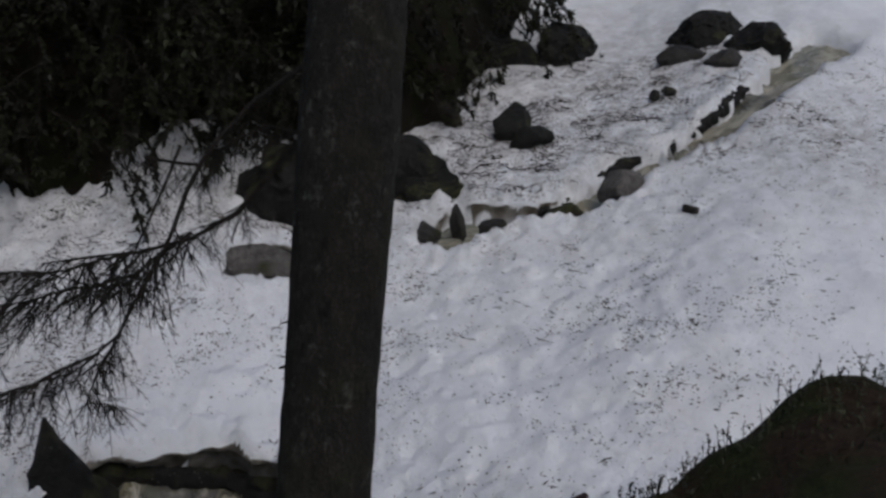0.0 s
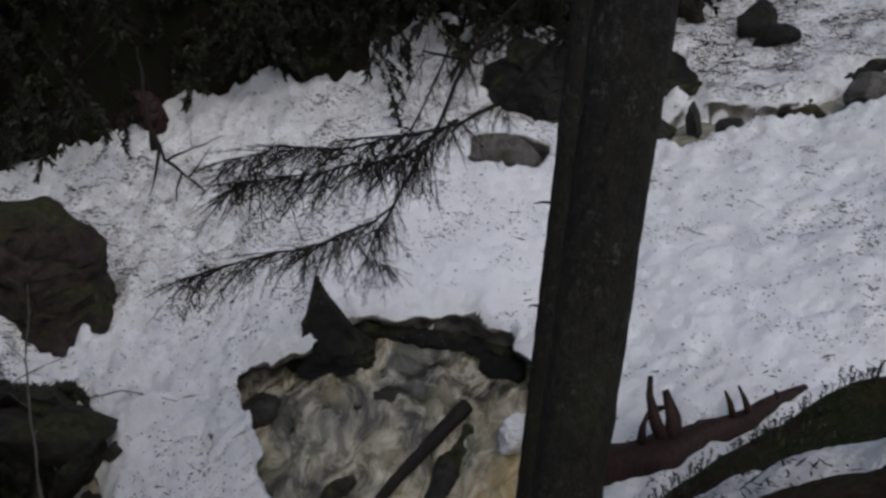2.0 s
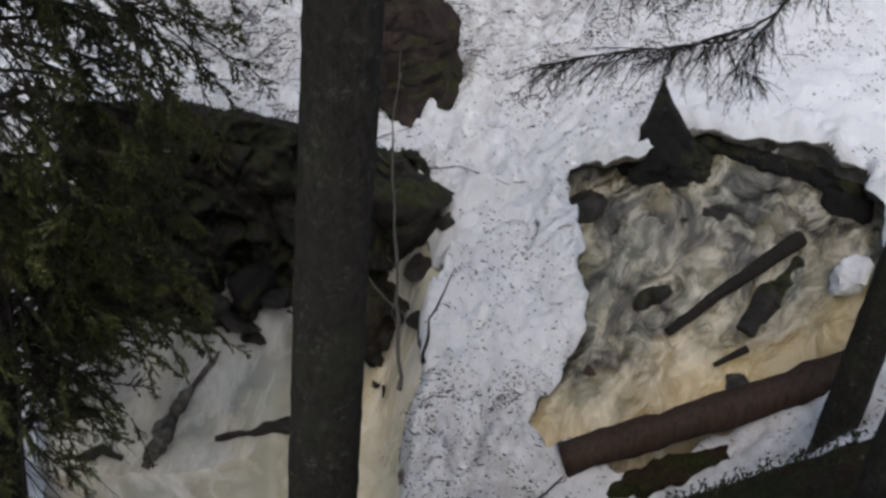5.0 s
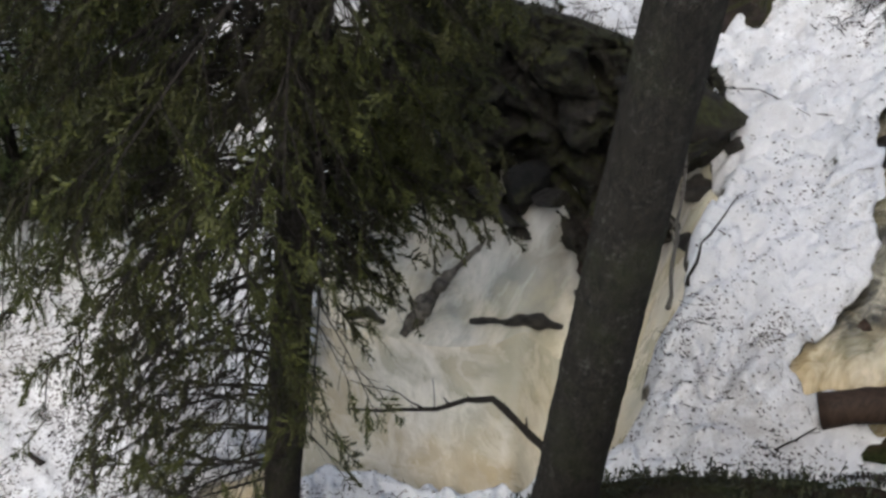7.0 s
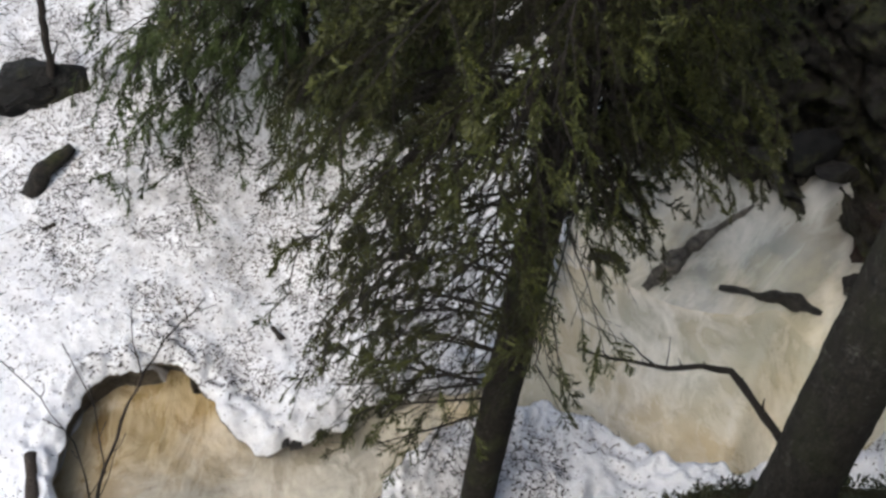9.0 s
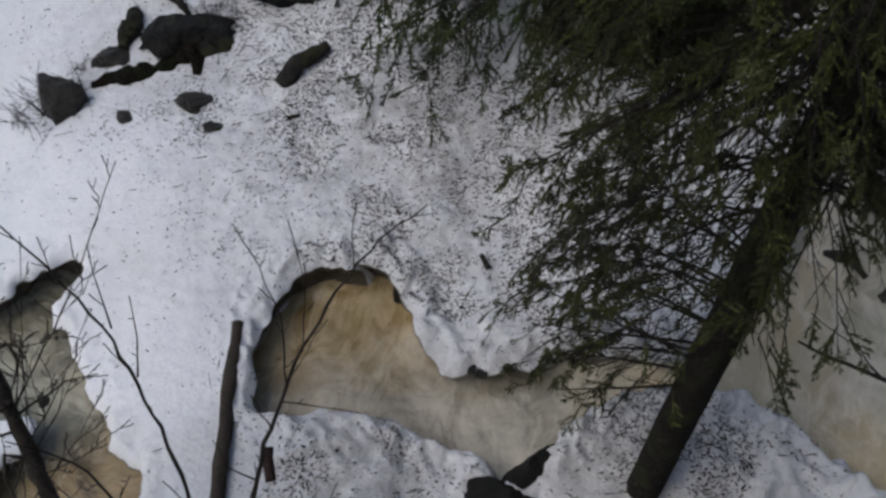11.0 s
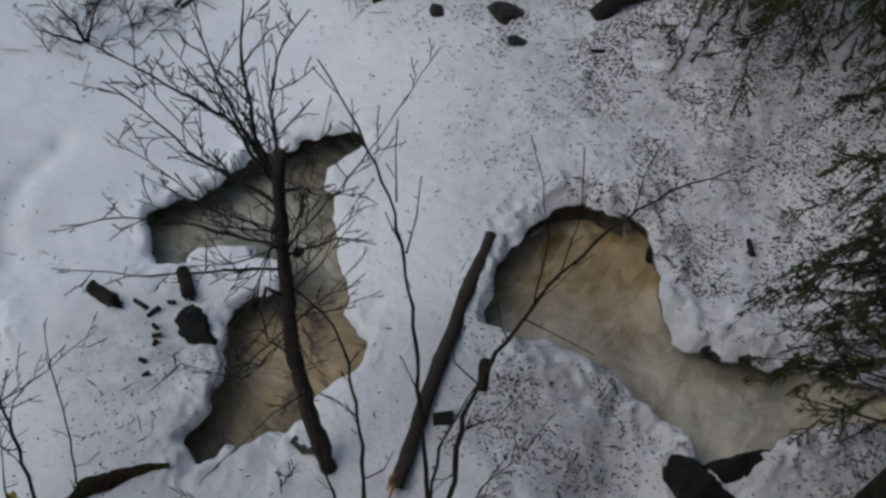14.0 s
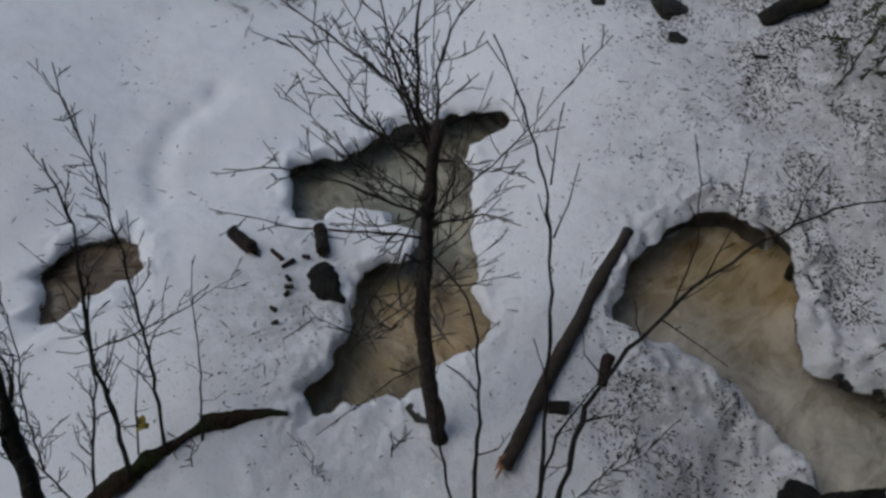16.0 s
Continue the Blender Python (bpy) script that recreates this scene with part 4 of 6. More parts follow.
# Dark strip put in for the shadow line along the far edge.
ledge("rock_ledge", [at_water("upper", *p) for p in ((9.70, 7.0, 0.05), (9.90, 6.66, 0.06), (10.52, 6.50, 0.06), (11.23, 6.46, 0.08), (11.73, 6.10, 0.1), (12.7, 5.96, 0.12), (14.0, 6.0, 0.12))], [0.05, 0.08, 0.06, 0.09, 0.07, 0.10, 0.08], ROCK_BLACK, "black ledge along the upper stream, standing in for shade at its far edge", seed=6, rugged=0.2, kind="structure")
for n, (line, radii) in enumerate((([(5.00, 5.68, 3.23), (4.68, 5.55, 3.02), (4.40, 5.40, 2.78)], [0.06, 0.11, 0.06]), ([(4.27, 6.38, 3.26), (4.52, 6.34, 3.34), (4.77, 6.24, 3.36)], [0.05, 0.10, 0.05]),
                                ([(3.64, 5.90, 2.73), (3.81, 5.95, 2.84), (4.04, 5.96, 2.92)], [0.04, 0.08, 0.03]), ([(4.17, 5.24, 2.60), (4.18, 5.04, 2.56), (4.19, 4.78, 2.52)], [0.06, 0.12, 0.06]),
                                ([(3.67, 6.50, 3.06), (3.83, 6.51, 3.16)], [0.06, 0.07]))):
    ledge("stream_rock", line, radii, ROCK_DARK, "dark wet rock with water running over it", "rock", 10 + n)
ledge("rock_ledge", [(0.30, 6.96, 1.07), (0.45, 6.93, 1.10), (0.62, 6.92, 1.12), (0.76, 6.92, 1.15), (0.88, 6.92, 1.17), (1.02, 6.89, 1.16), (1.20, 6.86, 1.14)], [0.02, 0.045, 0.035, 0.06, 0.065, 0.045, 0.02], ROCK_DARK, "dark wet rock ledge at the foot of the waterfall", seed=2, kind="structure", rugged=0.9)
ledge("rock_ledge", [(-0.33, 6.91, 0.88), (-0.18, 7.05, 1.08), (-0.01, 7.16, 1.33), (0.21, 7.27, 1.55), (0.42, 7.36, 1.78)], [0.04, 0.085, 0.06, 0.02, 0.035], ROCK_RIB, "dark slanting rock rib in the waterfall", seed=3, kind="structure", rugged=1.0)
ledge("rock_ledge", [(-0.90, 6.86, 1.11), (-0.67, 6.92, 1.14), (-0.49, 6.90, 1.01)], [0.03, 0.06, 0.02], ROCK_DARK, "low dark rock at the foot of the waterfall", seed=4, kind="structure")

# Boulders in the snow.
hewn_rock("boulder", (2.36, 8.82, 3.76), -33, [(-0.5, -0.60, 0.66, -0.42, 0.40), (0.0, -0.60, 0.66, -0.42, 0.40), (0.30, -0.57, 0.54, -0.36, 0.38), (0.60, -0.54, 0.48, -0.30, 0.34), (0.86, -0.50, 0.20, -0.24, 0.28), (1.06, -0.46, 0.0, -0.16, 0.22), (1.15, -0.40, -0.10, -0.10, 0.14)],
          ROCK_BROWN, "tall brown boulder with moss on top in the snow", "boulder", seed=3)
hewn_rock("boulder", (7.85, 8.42, 5.15), -41, [(-0.2, -0.50, 0.75, -0.4, 0.5), (0.15, -0.55, 0.80, -0.45, 0.5), (0.45, -0.78, 0.82, -0.42, 0.5), (0.75, -0.82, 0.75, -0.34, 0.45), (0.95, -0.66, 0.60, -0.2, 0.35), (1.06, -0.25, 0.42, -0.1, 0.2)], ROCK_BLACK, "large black boulder with snow at its foot", "boulder", seed=11)
hewn_rock("boulder", (9.10, 8.10, 5.55), -46, [(-0.3, -0.70, 0.70, -0.4, 0.4), (0.1, -0.66, 0.72, -0.36, 0.4), (0.35, -0.55, 0.70, -0.3, 0.36), (0.55, -0.40, 0.42, -0.22, 0.3), (0.76, -0.22, 0.18, -0.1, 0.2)], ROCK_BLACK, "large black boulder with a sloping top in the snow", "boulder", seed=12)
rock("boulder", (11.30, 8.10, 6.36), (0.34, 0.28, 0.30), (0, 0, 0), 7, ROCK_BLACK, "dark rounded boulder in the snow", "boulder")
rock("boulder", (11.18, 7.74, 6.22), (0.36, 0.30, 0.25), (0, 0, 30), 8, ROCK_BLACK, "dark rounded boulder in the snow", "boulder")
for n, (p, turn, wide, tall, stuff, label) in enumerate((
        ((12.75, 10.35, 7.10), -45, 1.15, 0.85, ROCK_BLACK, "wide black mossy rock at the head of the slope"),
        ((11.75, 10.05, 6.75), -40, 0.55, 0.45, ROCK_BLACK, "black mossy rock in dirty snow"),
        ((14.05, 9.30, 7.55), -50, 0.55, 0.40, ROCK_BLACK, "black rock at the head of the slope"),
        ((15.20, 7.35, 7.70), -55, 0.60, 0.45, ROCK_BLACK, "black rock above the upper stream"),
        ((15.00, 6.45, 7.60), -60, 0.45, 0.40, ROCK_BLACK, "black rock beside the upper stream"))):
    hewn_rock("boulder", p, turn, [(-0.4, -wide, wide, -0.5, 0.5), (0.3 * tall, -0.95 * wide, wide, -0.45, 0.5), (0.7 * tall, -0.7 * wide, 0.85 * wide, -0.3, 0.4), (tall, -0.3 * wide, 0.5 * wide, -0.1, 0.2)], stuff, label, "boulder", seed=30 + n)
hewn_rock("boulder", (-4.88, 0.98, 0.20), 15, [(0.0, -0.22, 0.22, -0.16, 0.16), (0.16, -0.24, 0.24, -0.16, 0.16), (0.25, -0.16, 0.20, -0.11, 0.11), (0.29, -0.06, 0.14, -0.06, 0.07)], ROCK_BLACK, "dark wedge-shaped stone at the neck of the stream hole", "stone", seed=23, planes=3)
rock("boulder", (11.03, 9.01, 6.49), (0.30, 0.24, 0.20), (0, 0, 30), 9, ROCK_MOSSY, "low mossy boulder in the snow", "boulder")
hewn_rock("boulder", (-6.20, 6.34, 1.72), 42, [(-0.2, -0.62, 0.56, -0.3, 0.35), (0.12, -0.58, 0.55, -0.28, 0.35), (0.30, -0.40, 0.50, -0.18, 0.28), (0.44, -0.10, 0.36, -0.08, 0.16)], ROCK_BLACK, "low wide dark mossy boulder in dirty snow", "boulder", seed=17)
rock("boulder", (-3.57, 7.15, 2.07), (0.62, 0.50, 0.38), (0, 0, 20), 12, ROCK_MOSSY, "mossy boulder under spruce boughs", "boulder", detail=5)
rock("boulder", (-3.07, 7.70, 2.23), (0.34, 0.3, 0.30), (0, 0, 60), 13, ROCK_DARK, "dark boulder under spruce boughs", "boulder")
rock("boulder", (-2.81, 7.86, 2.41), (0.5, 0.4, 0.42), (0, 0, 60), 14, ROCK_MOSSY, "mossy boulder with snow behind it", "boulder")
hewn_rock("boulder", (-6.95, 5.32, 1.28), 40, [(-0.1, -0.55, 0.5, -0.3, 0.3), (0.15, -0.5, 0.46, -0.26, 0.28), (0.32, -0.3, 0.34, -0.16, 0.2), (0.42, -0.1, 0.16, -0.06, 0.1)], ROCK_BLACK, "low dark mossy boulder with twigs round it", "boulder", seed=14)
hewn_rock("boulder", (-7.42, 4.86, 1.05), 35, [(-0.1, -0.4, 0.4, -0.22, 0.25), (0.14, -0.36, 0.34, -0.2, 0.2), (0.26, -0.16, 0.2, -0.1, 0.1)], ROCK_DARK, "low dark boulder half under the snow", "boulder", seed=15)
rock("boulder", (-7.56, 4.13, 0.98), (0.30, 0.28, 0.40), (0, 0, 10), 16, ROCK_DARK, "dark boulder at the edge of the snow", "boulder")
hewn_rock("boulder", (-1.74, 3.82, 0.32), -14, [(0.0, -0.19, 0.15, -0.42, 0.34), (0.24, -0.15, 0.12, -0.37, 0.30), (0.40, -0.08, 0.08, -0.26, 0.24), (0.49, -0.03, 0.04, -0.10, 0.16)], ROCK_BLACK, "long black mossy boulder at the water's edge", "boulder", seed=13)
rock("boulder", (-1.77, 3.46, 0.57), (0.25, 0.23, 0.23), (0, 0, 20), 19, ROCK_BLACK, "black wet boulder at the water's edge", "boulder", detail=5)
rock("boulder", (-3.52, 1.25, 0.38), (0.11, 0.13, 0.12), (0, 0, 30), 18, ROCK_GREY, "small grey-green stone at the foot of the alder", "stone")
for n, (p, r) in enumerate((((-6.35, 4.73, 1.26), 0.13), ((-5.92, 4.68, 1.23), 0.10), ((-6.86, 4.32, 1.09), 0.09), ((-6.81, 4.37, 1.11), 0.12), ((-9.24, 3.50, 0.71), 0.2), ((-6.32, 4.78, 1.28), 0.14),
                            ((13.10, 6.83, 6.94), 0.1), ((12.94, 6.94, 6.87), 0.09), ((2.42, 7.13, 3.05), 0.11), ((14.19, 6.62, 7.41), 0.25), ((14.30, 7.30, 7.45), 0.3),
                            ((-5.18, 2.02, 0.43), 0.05), ((-2.51, 4.19, 0.78), 0.06), ((-2.37, 4.32, 0.85), 0.05), ((-2.60, 4.16, 0.80), 0.04))):
    rock("stone", p, (r * 1.2, r, r * 0.8), (0, 0, n * 47), 70 + n, ROCK_DARK, "small dark stone lying in the snow", "stone", "loose stones in the snow", 5, 3)


# ---------------------------------------------------------------- the dark bank across the stream
def far_bank_height(x, y):
    r, b = np.hypot(x, y), np.degrees(np.arctan2(-x, y))
    edge = eased(b, np.array([-86.0, -70, -62.0, -52, -44, -36.5, -30, -22, -12, 0, 30]), np.array([60.0, 60.0, 40.0, 15.6, 13.2, 12.3, 11.3, 11.3, 11.0, 11.6, 14.0]))
    edge = edge + 0.35 * rough(x, y, 0.8, 41) + 0.25 * rough(x, y, 0.3, 42)
    over = r - edge
    return base_height(x, y) - 0.5 + np.minimum(1.7 * np.maximum(over, -0.6), 0.9 + 0.75 * over) + 0.22 * rough(x, y, 0.7, 43) + 0.1 * rough(x, y, 0.25, 44)


polar_sheet("far_bank", np.arange(-86, 31, 0.35), np.concatenate([np.arange(10.8, 15, 0.07), np.arange(15, 34, 0.4)]), far_bank_height, DARK_SOIL,
            "overgrown earth bank across the stream, darkened for shade", keep=lambda v: v[:, 2] > base_height(v[:, 0], v[:, 1]) - 0.3)


# ---------------------------------------------------------------- snow lying on the near bank
def bank_patch(name, outline, seed):
    xs = np.arange(min(p[0] for p in outline), max(p[0] for p in outline), 0.03)
    ys = np.arange(min(p[1] for p in outline), max(p[1] for p in outline), 0.03)
    x, y = np.meshgrid(xs, ys, indexing="ij")
    wx, wy = ragged(x, y)
    d = inside_by(wx.ravel(), wy.ravel(), outline) - 0.22 * np.maximum(rough(wx.ravel(), wy.ravel(), 0.26, seed + 9) + 0.05, 0)
    z = bank_surface(x, y).ravel() + 0.11 * step(0, 0.14, d) - 0.05 + 0.02 * rough(x.ravel(), y.ravel(), 0.2, seed)
    n, m = x.shape
    i, j = np.meshgrid(np.arange(n - 1), np.arange(m - 1), indexing="ij")
    a = (i * m + j).ravel()
    faces = np.stack([a, a + m, a + m + 1, a + 1], 1)
    faces = faces[(d[faces] > 0).any(1)]
    used, inverse = np.unique(faces, return_inverse=True)
    ob = mesh_object(name, np.stack([x.ravel(), y.ravel(), z], 1)[used].tolist(), inverse.reshape(-1, 4).tolist(), SNOW)
    return tagged(ob, "thin patch of old snow on the mossy bank", "snow", kind="structure")


PATCHES = {"snow_patch_1": [(2.9, 2.2), (3.2, 2.45), (3.65, 1.95), (3.95, 1.5), (4.1, 1.0), (3.3, 0.8), (3.1, 1.5)], "snow_patch_2": [(2.9, 2.75), (3.4, 2.7), (3.3, 3.2), (2.8, 3.3)], "snow_patch_3": [(1.6, 3.0), (2.3, 2.8), (2.4, 3.2), (1.7, 3.35)]}
for n, (name, outline) in enumerate(PATCHES.items()):
    bank_patch(name, outline, 51 + n)


# ---------------------------------------------------------------- fallen wood
def log(name, points, radii, material, label, category="log", seed=0, ends=None, sides=14):
    rng = random.Random(seed)
    ob = thing(name, (0, 0, 0), label, category)
    s = Soup()
    pts, rad = [], []
    for k in range(len(points) - 1):
        for u in np.linspace(0, 1, 9)[: 9 if k == len(points) - 2 else 8]:
            q = Vector(points[k]).lerp(Vector(points[k + 1]), u)
            pts.append(q + Vector((noise.noise(q * 2.5), noise.noise(q * 2.5 + Vector((4, 0, 0))), 0)) * radii[k] * 0.3)
            rad.append(radii[k] + (radii[k + 1] - radii[k]) * u)
    s.tube(pts, rad, sides, True)
    for k, v in enumerate(s.v):
        c = pts[k // sides]
        s.v[k] = c + (v - c) * (1 + 0.2 * noise.noise(v * 6.0) + 0.18 * noise.noise(v * 17.0) + 0.1 * noise.noise(v * 40.0))
    body = s.make("log_body", material, ob)
    if ends:
        tip = Soup()
        a, b = Vector(points[-1]), (Vector(points[-1]) - Vector(points[-2])).normalized()
        for _ in range(9):
            o = Vector((rng.uniform(-1, 1), rng.uniform(-1, 1), rng.uniform(-1, 1))) * radii[-1] * 0.6
            tip.tube([a - b * 0.05 + o, a + b * rng.uniform(0.03, 0.09) + o * 0.9], [radii[-1] * 0.35, radii[-1] * 0.08], 5)
        tip.make("broken_end", ends, body, "splintered orange heartwood")
    return ob


log("fallen_log", [(-4.25, 3.28, 0.92), (-3.82, 2.74, 0.82), (-3.31, 2.15, 0.70), (-2.86, 1.62, 0.58)], [0.046, 0.052, 0.056, 0.052], BARK_BIRCH, "broken grey log lying on the snow with a split end", seed=1, ends=RAW_WOOD)
log("fallen_log", [(2.74, 4.86, 2.24), (3.4, 4.70, 2.57), (4.3, 4.45, 3.06), (5.1, 4.2, 3.55)], [0.125, 0.13, 0.135, 0.14], LOG_WOOD, "smooth brown barkless log lying across the stream", seed=2)
log("fallen_log", [(4.95, 4.25, 3.50), (5.22, 3.80, 3.78), (5.60, 3.62, 3.98), (6.40, 3.56, 4.16)], [0.20, 0.18, 0.11, 0.03], RED_WOOD, "rotten red-brown log half buried in the snow", seed=3)
for n, (a, b, r) in enumerate((((-5.62, 0.42, 0.42), (-5.38, 0.53, 0.43), 0.058), ((-5.46, 1.12, 0.41), (-5.20, 1.06, 0.41), 0.055))):
    log("rotten_log_piece", [a, b], [r, r * 1.08], BARK_THIN, "short broken log with a red rotten end on the snow", "log", 10 + n, RED_WOOD)
log("rotten_log_piece", [(-3.32, 2.65, 0.76), (-3.14, 2.49, 0.72)], [0.05, 0.035], RED_WOOD, "lump of rotten red wood on the snow", "log", 13)
log("rotten_log_piece", [(-3.15, 2.10, 0.65), (-3.08, 2.22, 0.67)], [0.045, 0.05], BARK_THIN, "dark lump of rotten wood on the snow", "log", 14)
log("bark_piece", [(-3.07, 2.88, 0.76), (-2.91, 2.95, 0.77)], [0.018, 0.028], BARK_THIN, "dark strip of bark on the snow", "bark", 15)
log("bark_piece", [(-3.14, 5.00, 1.08), (-3.01, 4.93, 1.06)], [0.02, 0.026], BARK_THIN, "dark strip of bark on the snow", "bark", 16)
log("stump", [(-5.71, 5.33, 1.45), (-5.66, 5.53, 1.63), (-5.54, 5.83, 1.72)], [0.09, 0.09, 0.05], ROCK_MOSSY, "mossy rotten stump lying in dirty snow", "stump", 17)
log("bark_piece", [(-5.40, 5.07, 1.37), (-5.32, 5.16, 1.39)], [0.016, 0.02], BARK_THIN, "dark strip of bark on the snow", "bark", 18)
for n, (x, y, turn, size) in enumerate(((-5.28, 0.70, 0.4, 0.07), (-5.16, 0.76, 1.9, 0.06), (-5.20, 0.92, 0.9, 0.03), (-5.02, 0.72, 0.2, 0.03), (-4.93, 0.70, 1.2, 0.035), (-4.86, 0.66, 2.2, 0.025), (-4.74, 0.52, 0.5, 0.03), (-4.60, 0.50, 1.4, 0.025))):
    z, dx, dy = ground_z(x, y) + 0.01, math.cos(turn) * size, math.sin(turn) * size
    log("bark_piece", [(x - dx, y - dy, z), (x + dx, y + dy, z + 0.01)], [0.016, 0.02], RED_WOOD, "crumb of rotten red-brown wood on the snow", "bark", 40 + n, sides=9)
log("bark_piece", [(10.27, 4.98, 5.73), (10.25, 4.82, 5.73)], [0.05, 0.04], BARK_THIN, "dark lump of bark on the snow", "bark", 19)
log("rotten_log_piece", [(2.86, 5.52, 2.30), (3.22, 5.60, 2.44)], [0.05, 0.06], LOG_WOOD, "brown rotten log at the edge of the rapids", "log", 20)
log("fallen_branch", [(3.84, 5.61, 2.73), (4.33, 5.69, 3.02), (5.00, 5.77, 3.41)], [0.035, 0.05, 0.07], TWIG, "dark branch wedged in the rapids", "branch", 21)
log("fallen_branch", [(4.07, 5.24, 2.64), (4.31, 5.20, 2.80)], [0.02, 0.03], TWIG, "dark stick wedged in the rapids", "branch", 22)


def root_plate():
    ob = thing("root_stump", (0, 0, 0), "upturned splintered red-brown tree roots at the snow's edge", "stump")
    rng = random.Random(5)
    for pts, r in (([(5.24, 3.79, 3.86), (5.22, 3.91, 4.03), (5.22, 3.98, 4.20), (5.25, 4.04, 4.33)], 0.045),
                   ([(5.27, 3.76, 3.86), (5.32, 3.84, 4.08), (5.31, 3.92, 4.25)], 0.06),
                   ([(5.13, 3.93, 3.87), (5.15, 3.96, 3.99), (5.19, 3.95, 4.11)], 0.03),
                   ([(5.24, 3.94, 4.10), (5.32, 3.88, 4.14)], 0.02),
                   ([(5.63, 3.58, 4.10), (5.63, 3.62, 4.19), (5.61, 3.66, 4.28)], 0.022),
                   ([(5.70, 3.51, 4.15), (5.70, 3.56, 4.24), (5.67, 3.60, 4.33)], 0.022),
                   ([(5.89, 3.41, 4.25), (5.89, 3.46, 4.30)], 0.018)):
        s = Soup()
        n = len(pts) - 1
        s.tube(pts, [1.35 * r * (1 - 0.75 * k / n) for k in range(n + 1)], 9, True)
        for k, v in enumerate(s.v):
            s.v[k] = v + Vector((noise.noise(v * 12), noise.noise(v * 12 + Vector((5, 0, 0))), noise.noise(v * 12 + Vector((0, 5, 0))))) * r * 0.6
        s.make("root", RED_WOOD, ob)
    return ob


root_plate()


ledge("soil_edge", [(x, y, ground_z(x, y) + 0.0) for x, y in ((2.98, 4.62), (3.25, 4.62), (3.55, 4.56), (3.80, 4.42))], [0.05, 0.11, 0.12, 0.05], SOIL, "lump of bare mossy soil under the fallen log", "soil", 7, 0.7, "structure", 0.5)
# A broken mossy edge with bent roots in the snow of the far slope.
ledge("soil_edge", [(-7.42, 4.44, 1.14), (-7.33, 4.57, 1.19), (-7.12, 4.75, 1.24), (-6.92, 5.01, 1.32), (-6.8, 5.29, 1.43), (-6.7, 5.63, 1.54)], [0.05, 0.09, 0.07, 0.08, 0.10, 0.03], DARK_SOIL, "ragged dark mossy soil edge in the snow below a boulder", "soil", 8, 0.9, "structure", 0.8)
ledge("soil_edge", [(-6.74, 5.23, 1.4), (-6.57, 5.02, 1.32)], [0.05, 0.03], DARK_SOIL, "ragged dark tongue of mossy soil in the snow", "soil", 9, 0.9, "structure", 0.8)
log("bent_root", [(-8.63, 5.49, 1.46), (-8.3, 5.57, 1.54), (-7.9, 5.63, 1.59), (-7.42, 5.6, 1.6), (-7.16, 5.52, 1.56)], [0.04, 0.055, 0.06, 0.055, 0.03], TWIG, "thick dark bent root over the snow", "root", 51)
log("bent_root", [(-8.13, 5.61, 1.56), (-7.88, 5.92, 1.71), (-7.42, 5.91, 1.73), (-7.39, 5.96, 1.76), (-7.75, 6.23, 1.84)], [0.03, 0.04, 0.03, 0.035, 0.04], TWIG, "dark crooked root over the snow", "root", 52)
ledge("mossy_lump", [(-7.49, 4.9, 1.33), (-7.56, 5.0, 1.37), (-7.61, 5.16, 1.43), (-7.73, 5.33, 1.49)], [0.05, 0.10, 0.11, 0.04], ROCK_BLACK, "dark mossy lump standing in the snow", "rock", 10, 1.2, "", 0.7)

# Bare soil along the edge of the near snow, below the saplings.
ledge("soil_edge", [(x, y, ground_z(x, y) + 0.02) for x, y in ((-3.55, -1.25), (-3.67, -0.88), (-3.81, -0.47), (-3.9, -0.17), (-3.84, 0.26), (-3.78, 0.4))], [0.05, 0.065, 0.045, 0.06, 0.035, 0.012],
      SOIL, "narrow strip of bare brown soil at the snow's edge", "soil", 5, 0.6, "structure", 0.45)


# ---------------------------------------------------------------- spruce boughs
def arrays_object(name, verts, faces, material, parent=None, label=""):
    me = bpy.data.meshes.new(name)
    k = faces.shape[1]
    me.vertices.add(len(verts))
    me.vertices.foreach_set("co", verts.astype(np.float32).ravel())
    me.loops.add(faces.size)
    me.loops.foreach_set("vertex_index", faces.astype(np.int32).ravel())
    me.polygons.add(len(faces))
    me.polygons.foreach_set("loop_start", np.arange(0, faces.size, k, dtype=np.int32))
    me.polygons.foreach_set("loop_total", np.full(len(faces), k, np.int32))
    me.update(calc_edges=True)
    me.materials.append(material)
    ob = new(name, me)
    ob.parent = parent
    return tagged(ob, label)


